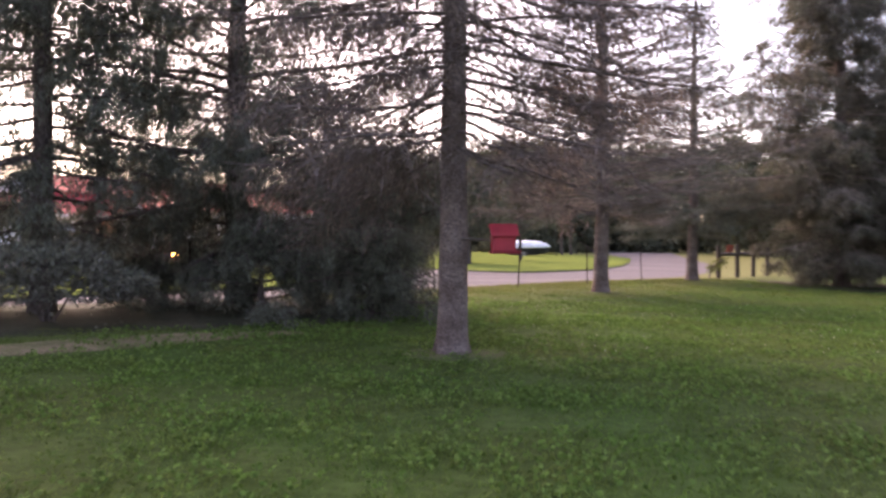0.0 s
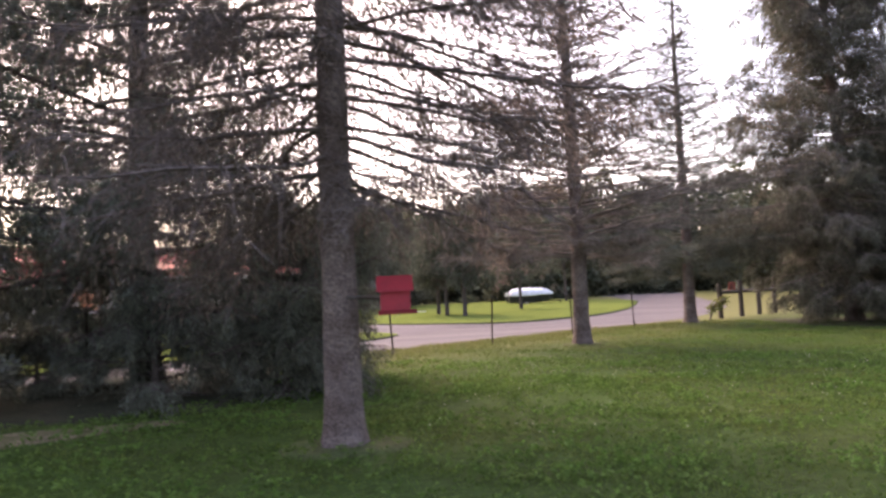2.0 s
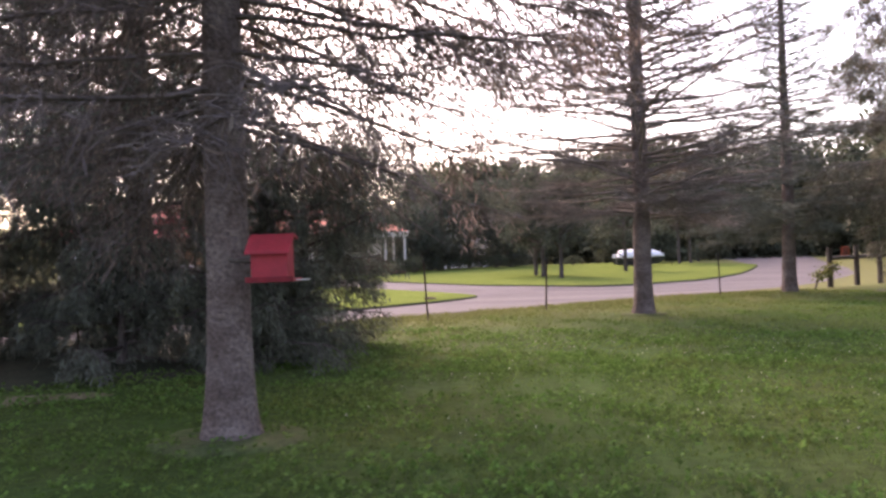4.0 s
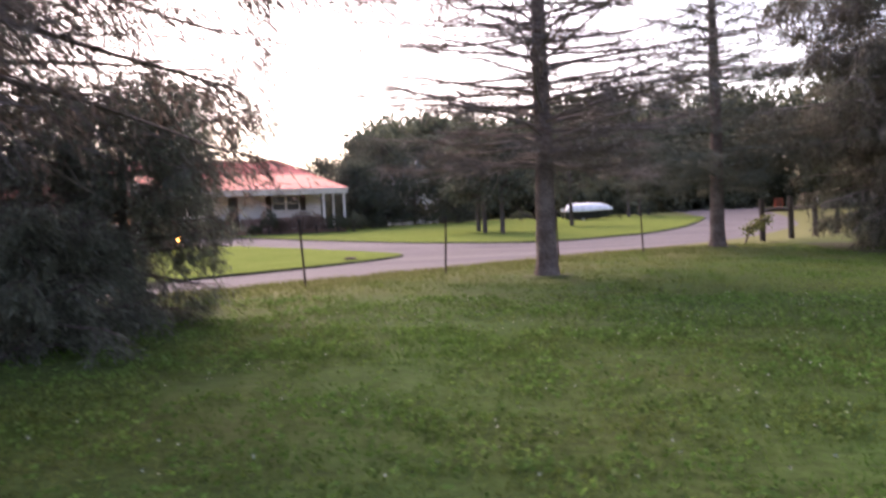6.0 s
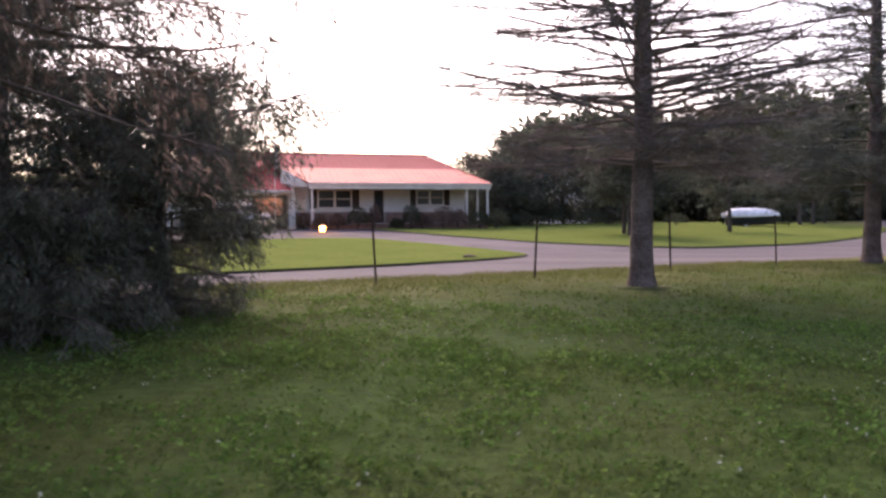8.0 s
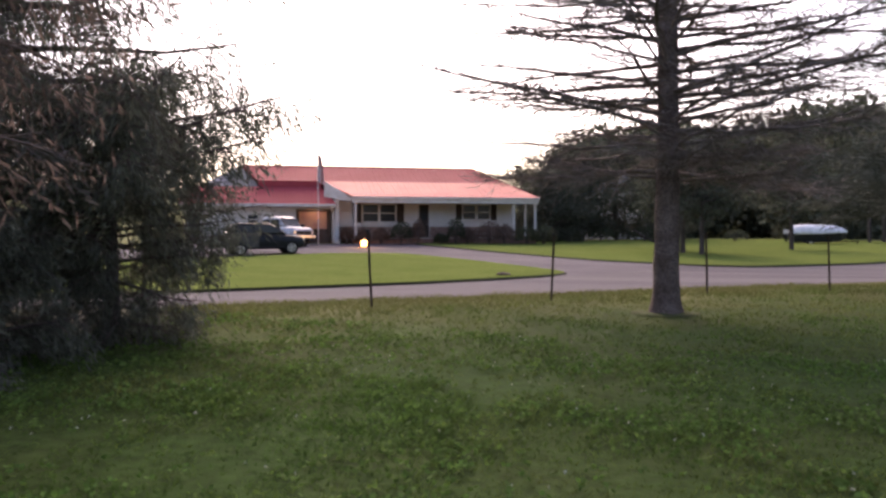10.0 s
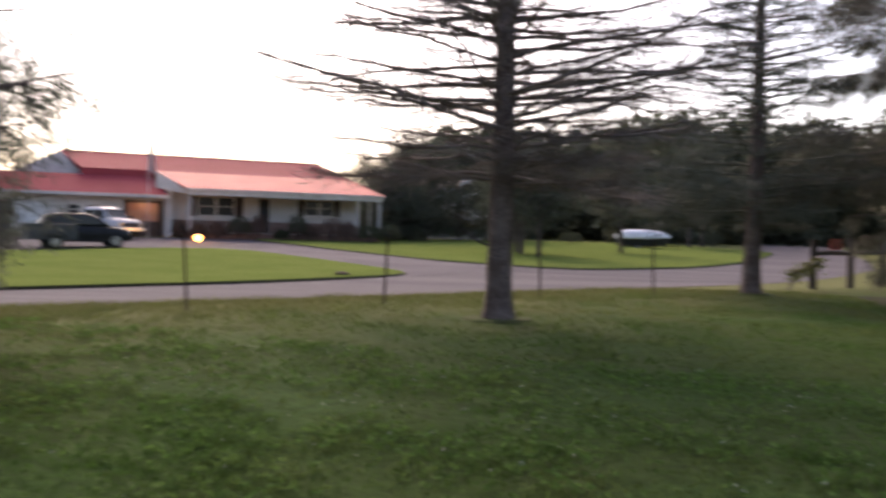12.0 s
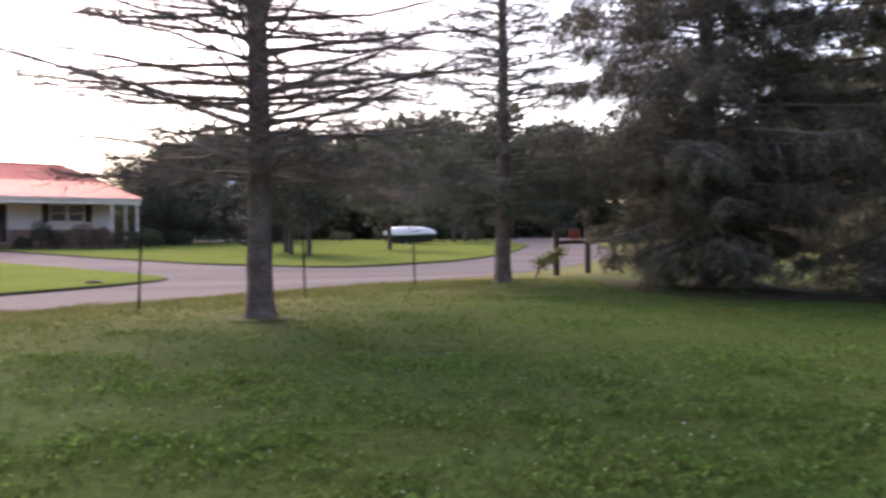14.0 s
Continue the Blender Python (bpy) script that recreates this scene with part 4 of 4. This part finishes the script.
# ---- fences ----
def steel_post(u, n, tall, lean):
    ob = thing("fence_post", at(u, n) @ pose(0, 0, 0, lean[0], lean[1], 20), "thin rusty steel fence post in the grass verge", "fence post", "steel fence posts")
    bm = boxed(-0.022, 0.022, -0.004, 0.004, -0.3, tall)
    box(bm, -0.004, 0.004, 0.0045, 0.03, -0.3, tall)
    part("stake", bm, M_STEEL, ob)
    part("cap", boxed(-0.026, 0.026, -0.012, 0.034, tall + 0.001, tall + 0.05, 0.006), M_BLACK, ob)
    return ob


for u, n, tall, lean in ((8.8, 15.2, 1.3, (1, -1)), (12.3, 15.2, 1.3, (-1, 2)), (16.03, 15.23, 1.32, (-2, -2)), (19.6, 15.15, 1.25, (2, 1.5)), (23.4, 15.14, 1.28, (-1, -1)), (26.8, 15.0, 1.25, (-1, -2))):
    steel_post(u, n, tall, lean)

fence = thing("wooden_fence", at(33.7, 15.14), "weathered dark rail fence with a red sign board", "fence")
for dx, dy, tall in ((0, 0, 1.42), (2.1, 0.05, 1.5), (4.3, 0.2, 1.4), (6.6, 0.4, 1.4)):
    bm = cyl(bmesh.new(), (dx, dy, tall / 2 - 0.2), 0.105, tall + 0.4, "z", 10, 0.095)
    part("post", bm, M_WOOD, fence)
for a, b, z in ((0.09, 2.02, 1.04), (2.19, 4.22, 1.06), (4.38, 6.5, 1.05)):
    t = Tubes()
    t.tube([(a, 0.02, z), ((a + b) / 2, 0.05, z + 0.02), (b, 0.1 + 0.04 * a, z)], [0.075, 0.08, 0.07], 7)
    t.make("rail", M_WOOD, fence)
sign = part("sign_board", boxed(0.75, 1.35, -0.07, -0.045, 1.15, 1.45, 0.006), M_SIGN, fence, "faded orange red sign board")
for z, w in ((1.375, 0.22), (1.3, 0.17), (1.225, 0.2)):
    part("writing_bar", boxed(1.05 - w, 1.05 + w, -0.078, -0.072, z - 0.018, z + 0.018), M_WOOD, sign)
part("reflector", boxed(4.26, 4.34, 0.09, 0.11, 1.28, 1.44, 0.005), M_TRIM, fence, "pale reflector")
# fallen rail overgrown with a vine
rail = thing("fallen_rail", at(33.6, 15.0), "fallen fence rail overgrown with leafy vine", "rail")
t = Tubes()
t.tube([(-0.02, -0.13, 0.8), (-0.7, -0.2, 0.7), (-1.35, -0.24, 0.55), (-1.75, -0.25, 0.02)], [0.045, 0.045, 0.04, 0.03], 7)
t.make("pole", M_WOOD, rail)
rng = np.random.default_rng(31)
c = Tubes()
w = rng.random(420)[:, None]
p = np.array((0, -0.15, 0.78)) * (1 - w) + np.array((-1.7, -0.26, 0.42)) * w + rng.normal(size=(420, 3)) * np.array((0.12, 0.1, 0.1))
p[:, 2] = np.maximum(p[:, 2], 0.03)
c.leaves(p, rng.normal(size=(420, 3)) + np.array((0, -0.3, -0.3)), 0.1 * (0.6 + 0.6 * rng.random(420)), 0.07, rng)
c.make("vine", M_VINE, rail, "yellow green vine leaves")
# ---- red bird feeder on a bracket of the near spruce ----
feeder = thing("bird_feeder", pose(0.79, 10.76, 1.38, 0, 0, 5) @ Matrix.Scale(0.88, 4), "red painted wooden hopper bird feeder on the spruce", "bird feeder")
part("body", prism(bmesh.new(), [(-0.10, 0.02), (0.11, 0.02), (0.11, 0.36), (-0.05, 0.30), (-0.10, 0.25)], "x", -0.165, 0.165), M_RED, feeder)
part("roof", prism(bmesh.new(), [(-0.17, 0.235), (-0.165, 0.255), (0.02, 0.415), (0.15, 0.385), (0.15, 0.362), (0.02, 0.388)], "x", -0.2, 0.2), M_RED, feeder, "sloping red roof board")
part("tray", boxed(-0.19, 0.23, -0.17, 0.13, -0.012, 0.018, 0.004), M_RED, feeder, "red base board")
part("tray_lip", boxed(-0.19, 0.23, -0.185, -0.171, -0.014, 0.035, 0.003), M_RED_DARK, feeder)
part("perch", boxed(0.231, 0.33, -0.06, 0.04, -0.004, 0.006), M_TRIM, feeder, "pale perch strip")
t = Tubes()
t.tube([(-0.55, 0.47, 0.2), (-0.3, 0.29, 0.19), (-0.05, 0.1, 0.17)], [0.022, 0.02, 0.018], 8)
t.make("bracket", M_WOOD, feeder, "short wooden arm to the trunk")

# ---- lamp at the drive, pole and flag before the house ----
lamp = thing("drive_lamp", pose(-18.17, 53.9, gz(-18.17, 53.9), 0, 0, HA), "small lit lantern on a short post at the drive", "lamp")
gx = gz(-18.17, 53.9)
lz = 1.04 - gx
part("post", cyl(bmesh.new(), (0, 0, lz / 2 - 0.2), 0.035, lz + 0.1, "z", 10), M_BLACK, lamp)
part("lantern", cyl(bmesh.new(), (0, 0, lz), 0.17, 0.32, "z", 12, 0.2), M_LAMP, lamp, "glowing amber lantern")
part("cap", cyl(bmesh.new(), (0, 0, lz + 0.22), 0.25, 0.1, "z", 12, 0.03), M_BLACK, lamp)
bulb = new("lantern_light", bpy.data.lights.new("lantern_light", 'POINT'))
bulb.data.energy, bulb.data.color, bulb.data.shadow_soft_size = 60, (1.0, 0.55, 0.2), 0.15
bulb.matrix_world = pose(-18.17, 53.9, 1.45)

flag = thing("flag_staff", house_pose(-2.6, -1.0), "flag with red and white stripes hanging from a slim staff", "flag")
part("staff", cyl(bmesh.new(), (0, 0, 3.05), 0.028, 6.4, "z", 8), M_TRIM, flag)
part("finial", cyl(bmesh.new(), (0, 0, 6.3), 0.045, 0.09, "z", 10, 0.02), M_STEEL, flag)
M_FLAGRED = material("flag_red", (0.48, 0.12, 0.13), 0.8, scale=4, fine=30, var=0.1, bump=0.1)
M_FLAGBLUE = material("flag_blue", (0.16, 0.17, 0.26), 0.8, scale=4, fine=30, var=0.1, bump=0.1)
for i in range(9):
    v, f = [], []
    for k in range(13):
        q = k / 12
        for j in (0, 1):
            w = (i + j) / 9
            v.append((0.035 + w * (0.22 + 0.22 * q), 0.07 * math.sin(w * 11 + q * 3) * (0.4 + q), 6.15 - 1.9 * q - 0.25 * w))
    for k in range(12):
        f.append((2 * k, 2 * k + 1, 2 * k + 3, 2 * k + 2))
    data_part("stripe", v, f, M_FLAGBLUE if i < 1 else M_FLAGRED if i % 2 == 0 else M_TRIM, flag, smooth=True)

# ---- vehicles ----
def wheel(parent, x, y, r=0.34, w=0.24):
    t = part("wheel", cyl(bmesh.new(), (x, y, r), r, w, "y", 22), M_TYRE, parent)
    sg = -1 if y < 0 else 1
    bm = cyl(bmesh.new(), (x, y + sg * w * 0.5, r), r * 0.68, 0.03, "y", 20)
    part("rim", bm, M_RIM, t, "bright alloy rim")
    bm = bmesh.new()
    for i in range(5):
        a = i * 2 * math.pi / 5
        cyl(bm, (x + 0.4 * r * math.cos(a), y + sg * (w * 0.5 + 0.017), r + 0.4 * r * math.sin(a)), r * 0.14, 0.01, "y", 8)
    part("rim_hole", bm, M_BLACK, t)
    part("hub", cyl(bmesh.new(), (x, y + sg * (w * 0.5 + 0.02), r), r * 0.18, 0.03, "y", 10), M_RIM, t)


def loft(bm, rows):
    """Skin closed rings of equal count into a body with ends."""
    vs = [[bm.verts.new(p) for p in row] for row in rows]
    k = len(rows[0])
    for a, b in zip(vs, vs[1:]):
        for i in range(k):
            bm.faces.new((a[i], a[(i + 1) % k], b[(i + 1) % k], b[i]))
    bm.faces.new(vs[0])
    bm.faces.new(list(reversed(vs[-1])))
    return bm


def car_ring(x, half, zl, zh, soft=0.12):
    return [(x, -half + soft * 0.3, zl), (x, -half, zl + soft), (x, -half, (zl + zh) / 2), (x, -half + soft * 0.25, zh - soft), (x, -half + soft * 1.3, zh),
            (x, half - soft * 1.3, zh), (x, half - soft * 0.25, zh - soft), (x, half, (zl + zh) / 2), (x, half, zl + soft), (x, half - soft * 0.3, zl)]


def suv(m):
    ob = thing("black_car", m, "black sport utility car parked beside the lawn", "car")
    body = [(-2.15, 0.72, 0.5, 0.95), (-2.1, 0.86, 0.32, 1.05), (-1.3, 0.9, 0.26, 1.08), (0.6, 0.9, 0.26, 1.06), (1.4, 0.89, 0.28, 1.02), (2.0, 0.82, 0.32, 0.9), (2.15, 0.68, 0.45, 0.75)]
    part("body", loft(bmesh.new(), [car_ring(*r) for r in body]), M_CARPAINT, ob, smooth=True)
    cab = [(-2.05, 0.74, 1.0, 1.12), (-1.75, 0.76, 1.0, 1.58), (-1.2, 0.76, 1.0, 1.68), (0.1, 0.76, 1.0, 1.68), (0.55, 0.74, 1.0, 1.5), (1.1, 0.72, 1.0, 1.1)]
    part("cabin", loft(bmesh.new(), [car_ring(*r) for r in cab]), M_CARPAINT, ob, smooth=True)
    for sg in (-1, 1):
        for x0, x1, x2, x3 in ((-1.62, -0.72, -0.72, -1.5), (-0.62, 0.78, 0.32, -0.62)):
            y = sg * 0.775
            bm = bmesh.new()
            lo = [bm.verts.new(q) for q in ((x0, y, 1.14), (x1, y, 1.14), (x2, y - sg * 0.02, 1.52), (x3, y - sg * 0.02, 1.52))]
            hi = [bm.verts.new((v.co.x, v.co.y - sg * 0.02, v.co.z)) for v in lo]
            bm.faces.new(lo)
            bm.faces.new(list(reversed(hi)))
            for i in range(4):
                bm.faces.new((lo[i], hi[i], hi[(i + 1) % 4], lo[(i + 1) % 4]))
            part("side_window", bm, M_GLASS, ob)
        part("door_mirror", boxed(0.72, 0.88, sg * 0.98 - 0.09, sg * 0.98 + 0.09, 1.06, 1.2, 0.03), M_CARPAINT, ob)
        part("headlight", boxed(1.98, 2.13, sg * 0.62 - 0.14, sg * 0.62 + 0.14, 0.72, 0.86, 0.03), M_RIM, ob, "clear headlight")
        part("sill_strip", boxed(-1.1, 1.0, sg * 0.905 - 0.01, sg * 0.905 + 0.01, 0.34, 0.42, 0.005), M_BLACK, ob)
        for x in (-1.32, 1.36):
            wheel(ob, x, sg * 0.8)
    part("bumper", boxed(2.08, 2.22, -0.75, 0.75, 0.36, 0.58, 0.04), M_BLACK, ob)
    part("windscreen", prism(bmesh.new(), [(1.06, 1.12), (1.075, 1.13), (0.6, 1.52), (0.585, 1.51)], "y", -0.62, 0.62), M_GLASS, ob)
    part("rear_window", prism(bmesh.new(), [(-2.04, 1.15), (-2.03, 1.14), (-1.78, 1.55), (-1.79, 1.56)], "y", -0.6, 0.6), M_GLASS, ob)
    return ob


def pickup(m):
    ob = thing("white_pickup", m, "white pickup truck parked before the garage", "truck")
    body = [(-2.7, 0.86, 0.55, 1.08), (-2.65, 0.95, 0.45, 1.12), (0.8, 0.95, 0.45, 1.12), (1.6, 0.94, 0.45, 1.15), (2.4, 0.9, 0.45, 1.1), (2.6, 0.78, 0.5, 0.98)]
    part("body", loft(bmesh.new(), [car_ring(*r) for r in body]), M_WHITEPAINT, ob, smooth=True)
    cab = [(-0.75, 0.8, 1.05, 1.2), (-0.68, 0.8, 1.05, 1.75), (-0.3, 0.8, 1.05, 1.86), (0.7, 0.8, 1.05, 1.84), (1.0, 0.78, 1.05, 1.68), (1.55, 0.76, 1.05, 1.2)]
    part("cabin", loft(bmesh.new(), [car_ring(*r) for r in cab]), M_WHITEPAINT, ob, smooth=True)
    part("windscreen", prism(bmesh.new(), [(1.52, 1.22), (1.535, 1.23), (1.04, 1.72), (1.025, 1.71)], "y", -0.66, 0.66), M_GLASS, ob)
    part("grille", boxed(2.56, 2.64, -0.6, 0.6, 0.66, 0.9, 0.02), M_BLACK, ob)
    part("bumper", boxed(2.58, 2.76, -0.9, 0.9, 0.42, 0.62, 0.04), M_RIM, ob, "chrome bumper")
    for sg in (-1, 1):
        part("headlight", boxed(2.5, 2.62, sg * 0.72 - 0.11, sg * 0.72 + 0.11, 0.74, 0.92, 0.03), M_RIM, ob, "clear headlight")
        for x0, x1 in ((-0.55, 0.2), (0.28, 1.1)):
            part("side_window", boxed(x0, x1, sg * 0.805 - 0.012, sg * 0.805 + 0.012, 1.25, 1.66, 0.01), M_GLASS, ob)
        part("door_mirror", boxed(1.2, 1.36, sg * 1.04 - 0.1, sg * 1.04 + 0.1, 1.15, 1.35, 0.03), M_BLACK, ob)
        for x in (-1.7, 1.75):
            wheel(ob, x, sg * 0.84, 0.38)
    return ob


suv(at(19.85, 45.5, 0.04, 0))
pickup(house_pose(-5.3, -2.0, 0.04, -52))


def utility_trailer(m):
    ob = thing("utility_trailer", m, "low dark grey utility trailer parked beside the black car", "trailer")
    bm = boxed(-1.05, 1.05, -0.7, 0.7, 0.42, 0.5)
    for x0, x1, y0, y1 in ((-1.05, 1.05, -0.74, -0.705), (-1.05, 1.05, 0.705, 0.74), (-1.09, -1.055, -0.74, 0.74), (1.055, 1.09, -0.74, 0.74)):
        box(bm, x0, x1, y0, y1, 0.42, 1.12, 0.01)
    body = part("body", bm, M_BIN, ob)
    part("cover", boxed(-1.1, 1.1, -0.75, 0.75, 1.122, 1.16, 0.015), M_BIN, body, "flat grey cover")
    part("drawbar", boxed(-1.9, -1.06, -0.04, 0.04, 0.4, 0.46), M_STEEL, ob)
    part("prop", cyl(bmesh.new(), (-1.8, 0, 0.2), 0.03, 0.42, "z", 8), M_STEEL, ob)
    for sg in (-1, 1):
        wheel(ob, 0.1, sg * 0.84, 0.3, 0.18)
        part("mudguard", boxed(-0.3, 0.5, sg * 0.85 - 0.1, sg * 0.85 + 0.1, 0.66, 0.69, 0.01), M_BIN, ob)
    return ob


utility_trailer(at(18.0, 43.45, 0.08, 3))
shrub("round_shrub", at(14.6, 43.2), 0.8, 0.8, 1.0, M_SHRUB, "round dark green shrub beside the drive", 91, 1500, 0.1)
shrub("mound_shrub", pose(-6.3, 13.4, gz(-6.3, 13.4)), 1.7, 1.2, 1.25, M_NEEDLE_GREY, "low grey green juniper mound under the spruces", 92, 5000, 0.1)
for u, n, r, h, i in ((49.5, 56.5, 1.1, 1.2, 0), (53.5, 56, 1.3, 1.3, 1), (61.5, 54, 1.0, 1.1, 2), (83, 55, 1.1, 1.4, 3), (45.5, 55.2, 1.0, 1.1, 4)):
    shrub("garden_shrub", at(u, n), r, r, h, M_SHRUB, "round dark shrub at the lawn's far edge", 95 + i, 1100, 0.12, group="shrubs at the lawn's far edge")

# ---- covered boat on its trailer ----
boat = thing("covered_boat", pose(8.8, 83.0, gz(8.8, 83.0) - 0.1, 0, 0, 4) @ Matrix.Diagonal((0.86, 0.9, 0.78, 1)), "dark hulled boat under a white cover on a trailer", "boat")
rows = []
for x, w, keel, top in ((-2.6, 0.85, 0.42, 1.3), (-1.0, 1.05, 0.34, 1.3), (1.0, 1.03, 0.36, 1.32), (2.0, 0.72, 0.5, 1.36), (2.55, 0.2, 0.85, 1.42)):
    rows.append([(x, 0, keel), (x, -w * 0.8, keel + 0.12), (x, -w, top), (x, w, top), (x, w * 0.8, keel + 0.12)])
part("hull", loft(bmesh.new(), rows), M_HULL, boat, "dark hull")
rows = []
for x, w, top in ((-2.5, 0.8, 1.9), (-2.25, 0.98, 2.2), (-1.4, 1.07, 2.28), (0.2, 1.07, 2.28), (1.3, 0.98, 2.2), (2.1, 0.66, 1.95), (2.6, 0.22, 1.62)):
    z0 = 1.24 + 0.05 * max(0, x)
    rows.append([(x, -w, z0), (x, -w * 1.02, z0 + 0.2), (x, -w * 0.8, top - 0.14), (x, -w * 0.4, top - 0.02), (x, 0, top), (x, w * 0.4, top - 0.02), (x, w * 0.8, top - 0.14), (x, w * 1.02, z0 + 0.2), (x, w, z0)])
part("cover", loft(bmesh.new(), rows), M_COVER, boat, "taut white cover", smooth=True)
trailer = part("trailer", box(boxed(-2.5, 3.6, -0.06, 0.06, 0.42, 0.52), -1.4, 1.2, -0.9, 0.9, 0.4, 0.48), M_STEEL, boat, "steel boat trailer")
for sg in (-1, 1):
    wheel(boat, -0.7, sg * 0.95, 0.3, 0.2)
engine = part("outboard", boxed(-3.05, -2.62, -0.18, 0.18, 1.25, 1.75, 0.08), M_TRIM, boat, "white outboard engine")
part("engine_leg", boxed(-2.92, -2.74, -0.07, 0.07, 0.45, 1.25, 0.03), M_BLACK, engine)
part("jack", cyl(bmesh.new(), (3.45, 0, 0.25), 0.04, 0.55, "z", 8), M_STEEL, trailer)

# ---- white house among the far trees ----
fx, fy = xy(66.5, 75.0)
far = thing("farmhouse", pose(fx, fy, gz(fx, fy), 0, 0, 47), "white two storey farmhouse with blue grey roof among trees", "house")
part("wall", boxed(-2.2, 2.2, 0, 7, -0.3, 5.6), M_SIDING, far)
part("gable", prism(bmesh.new(), [(-2.2, 5.6), (2.2, 5.6), (0, 7.6)], "y", 0.02, 6.98), M_SIDING, far)
for sg in (-1, 1):
    part("roof", prism(bmesh.new(), [(sg * 2.5, 5.35), (sg * 2.5, 5.5), (0, 7.9), (0, 7.75)], "y", -0.4, 7.4), M_BLUE, far)
window_unit(far, -0.5, 0.5, 0, 3.6, 4.9, 1)
window_unit(far, -1.5, -0.6, 0, 0.8, 2.2, 1)
window_unit(far, 0.6, 1.5, 0, 0.8, 2.2, 1)

# ---- small stone by the lawn's edge ----
stone = new("lawn_stone", bpy.data.meshes.new("lawn_stone"))
bm = bmesh.new()
bmesh.ops.create_icosphere(bm, subdivisions=2, radius=0.2)
for v in bm.verts:
    v.co = Vector((v.co.x * 1.5, v.co.y, v.co.z * 0.45)) * (1 + 0.25 * noise.noise(v.co * 4))
bm.to_mesh(stone.data)
bm.free()
stone.data.materials.append(M_STEEL)
stone.matrix_world = at(25.3, 27.9, 0.12)
tagged(stone, "low dark stone on the lawn's tip", "stone")

# ---- grass of the yard: blades, clover, blooms ----
def scatter(rng, count, x0, x1, y0, y1):
    p = np.stack((x0 + (x1 - x0) * rng.random(count), y0 + (y1 - y0) * rng.random(count)), axis=1)
    u, n = un(p[:, 0], p[:, 1])
    keep = (n < 18.3) & (np.hypot(p[:, 0] + 6.2, p[:, 1] - 16.8) > 4.3) & (np.hypot(p[:, 0] - 0.15, p[:, 1] - 11.3) > 0.2)
    p, u, n = p[keep], u[keep], n[keep]
    lump = np.array([noise.noise((q[0] * 0.9, q[1] * 0.9, 0)) * 0.6 + noise.noise((q[0] * 2.6, q[1] * 2.6, 5)) * 0.5 for q in p])
    bump = np.array([noise.noise((a * 0.9, b * 0.9, 0)) * 0.02 + noise.noise((a * 0.25, b * 0.25, 3)) * 0.035 for a, b in zip(u, n)])
    return p, height(u, n) + bump, lump, n


def blades(rng, count, area, tall, wide):
    p, z, lump, n = scatter(rng, count, *area)
    keep = rng.random(len(p)) < 0.65 + 0.6 * lump
    p, z, lump, n = p[keep], z[keep], lump[keep], n[keep]
    m = len(p)
    h = tall * (0.6 + 0.7 * rng.random(m)) * (1 + 0.6 * lump) * np.where(n > 14.2, 1.6, 1.0) * np.where(n > 16.9, 1.3, 1.0)
    a = rng.random(m) * 6.28
    w = wide * (0.6 + 0.8 * rng.random(m))
    lean = rng.normal(size=(m, 2)) * 0.95 * h[:, None]
    base = np.stack((p[:, 0], p[:, 1], z - 0.01), axis=1)
    sd = np.stack((np.cos(a) * w, np.sin(a) * w, np.zeros(m)), axis=1)
    tip = base + np.stack((lean[:, 0], lean[:, 1], h), axis=1)
    return np.stack((base - sd, base + sd, tip), axis=1).reshape(-1, 3)


rng = np.random.default_rng(77)
v = np.concatenate((blades(rng, 300000, (-6, 13, 4.5, 17), 0.042, 0.008), blades(rng, 170000, (-4, 22, 15, 33), 0.055, 0.012)))
tagged(data_part("grass", v, np.arange(len(v)).reshape(-1, 3), M_BLADE), "short uneven yard grass", "grass", kind="stuff")
p, z, lump, n = scatter(rng, 80000, -5, 15, 5, 20)
keep = lump + 0.34 * rng.normal(size=len(p)) > 0.24
p, z = p[keep], z[keep]
c = Tubes()
for k in range(3):
    a = rng.random(len(p)) * 6.28
    d = np.stack((np.cos(a), np.sin(a), 0.25 + 0.3 * rng.random(len(p))), axis=1)
    c.leaves(np.stack((p[:, 0], p[:, 1], z + 0.03 + 0.03 * rng.random(len(p))), axis=1), d, 0.042, 0.034, rng)
tagged(c.make("clover", M_CLOVER), "clover leaves in the yard grass", "clover", kind="stuff")
p, z, lump, n = scatter(rng, 380, 1, 15, 11, 20)
c = Tubes()
for k in range(6):
    d = rng.normal(size=(len(p), 3))
    c.leaves(np.stack((p[:, 0], p[:, 1], z + 0.085), axis=1), d, 0.016, 0.012, rng)
tagged(c.make("clover_blooms", M_BLOOM), "small white clover blooms", "clover", kind="stuff")
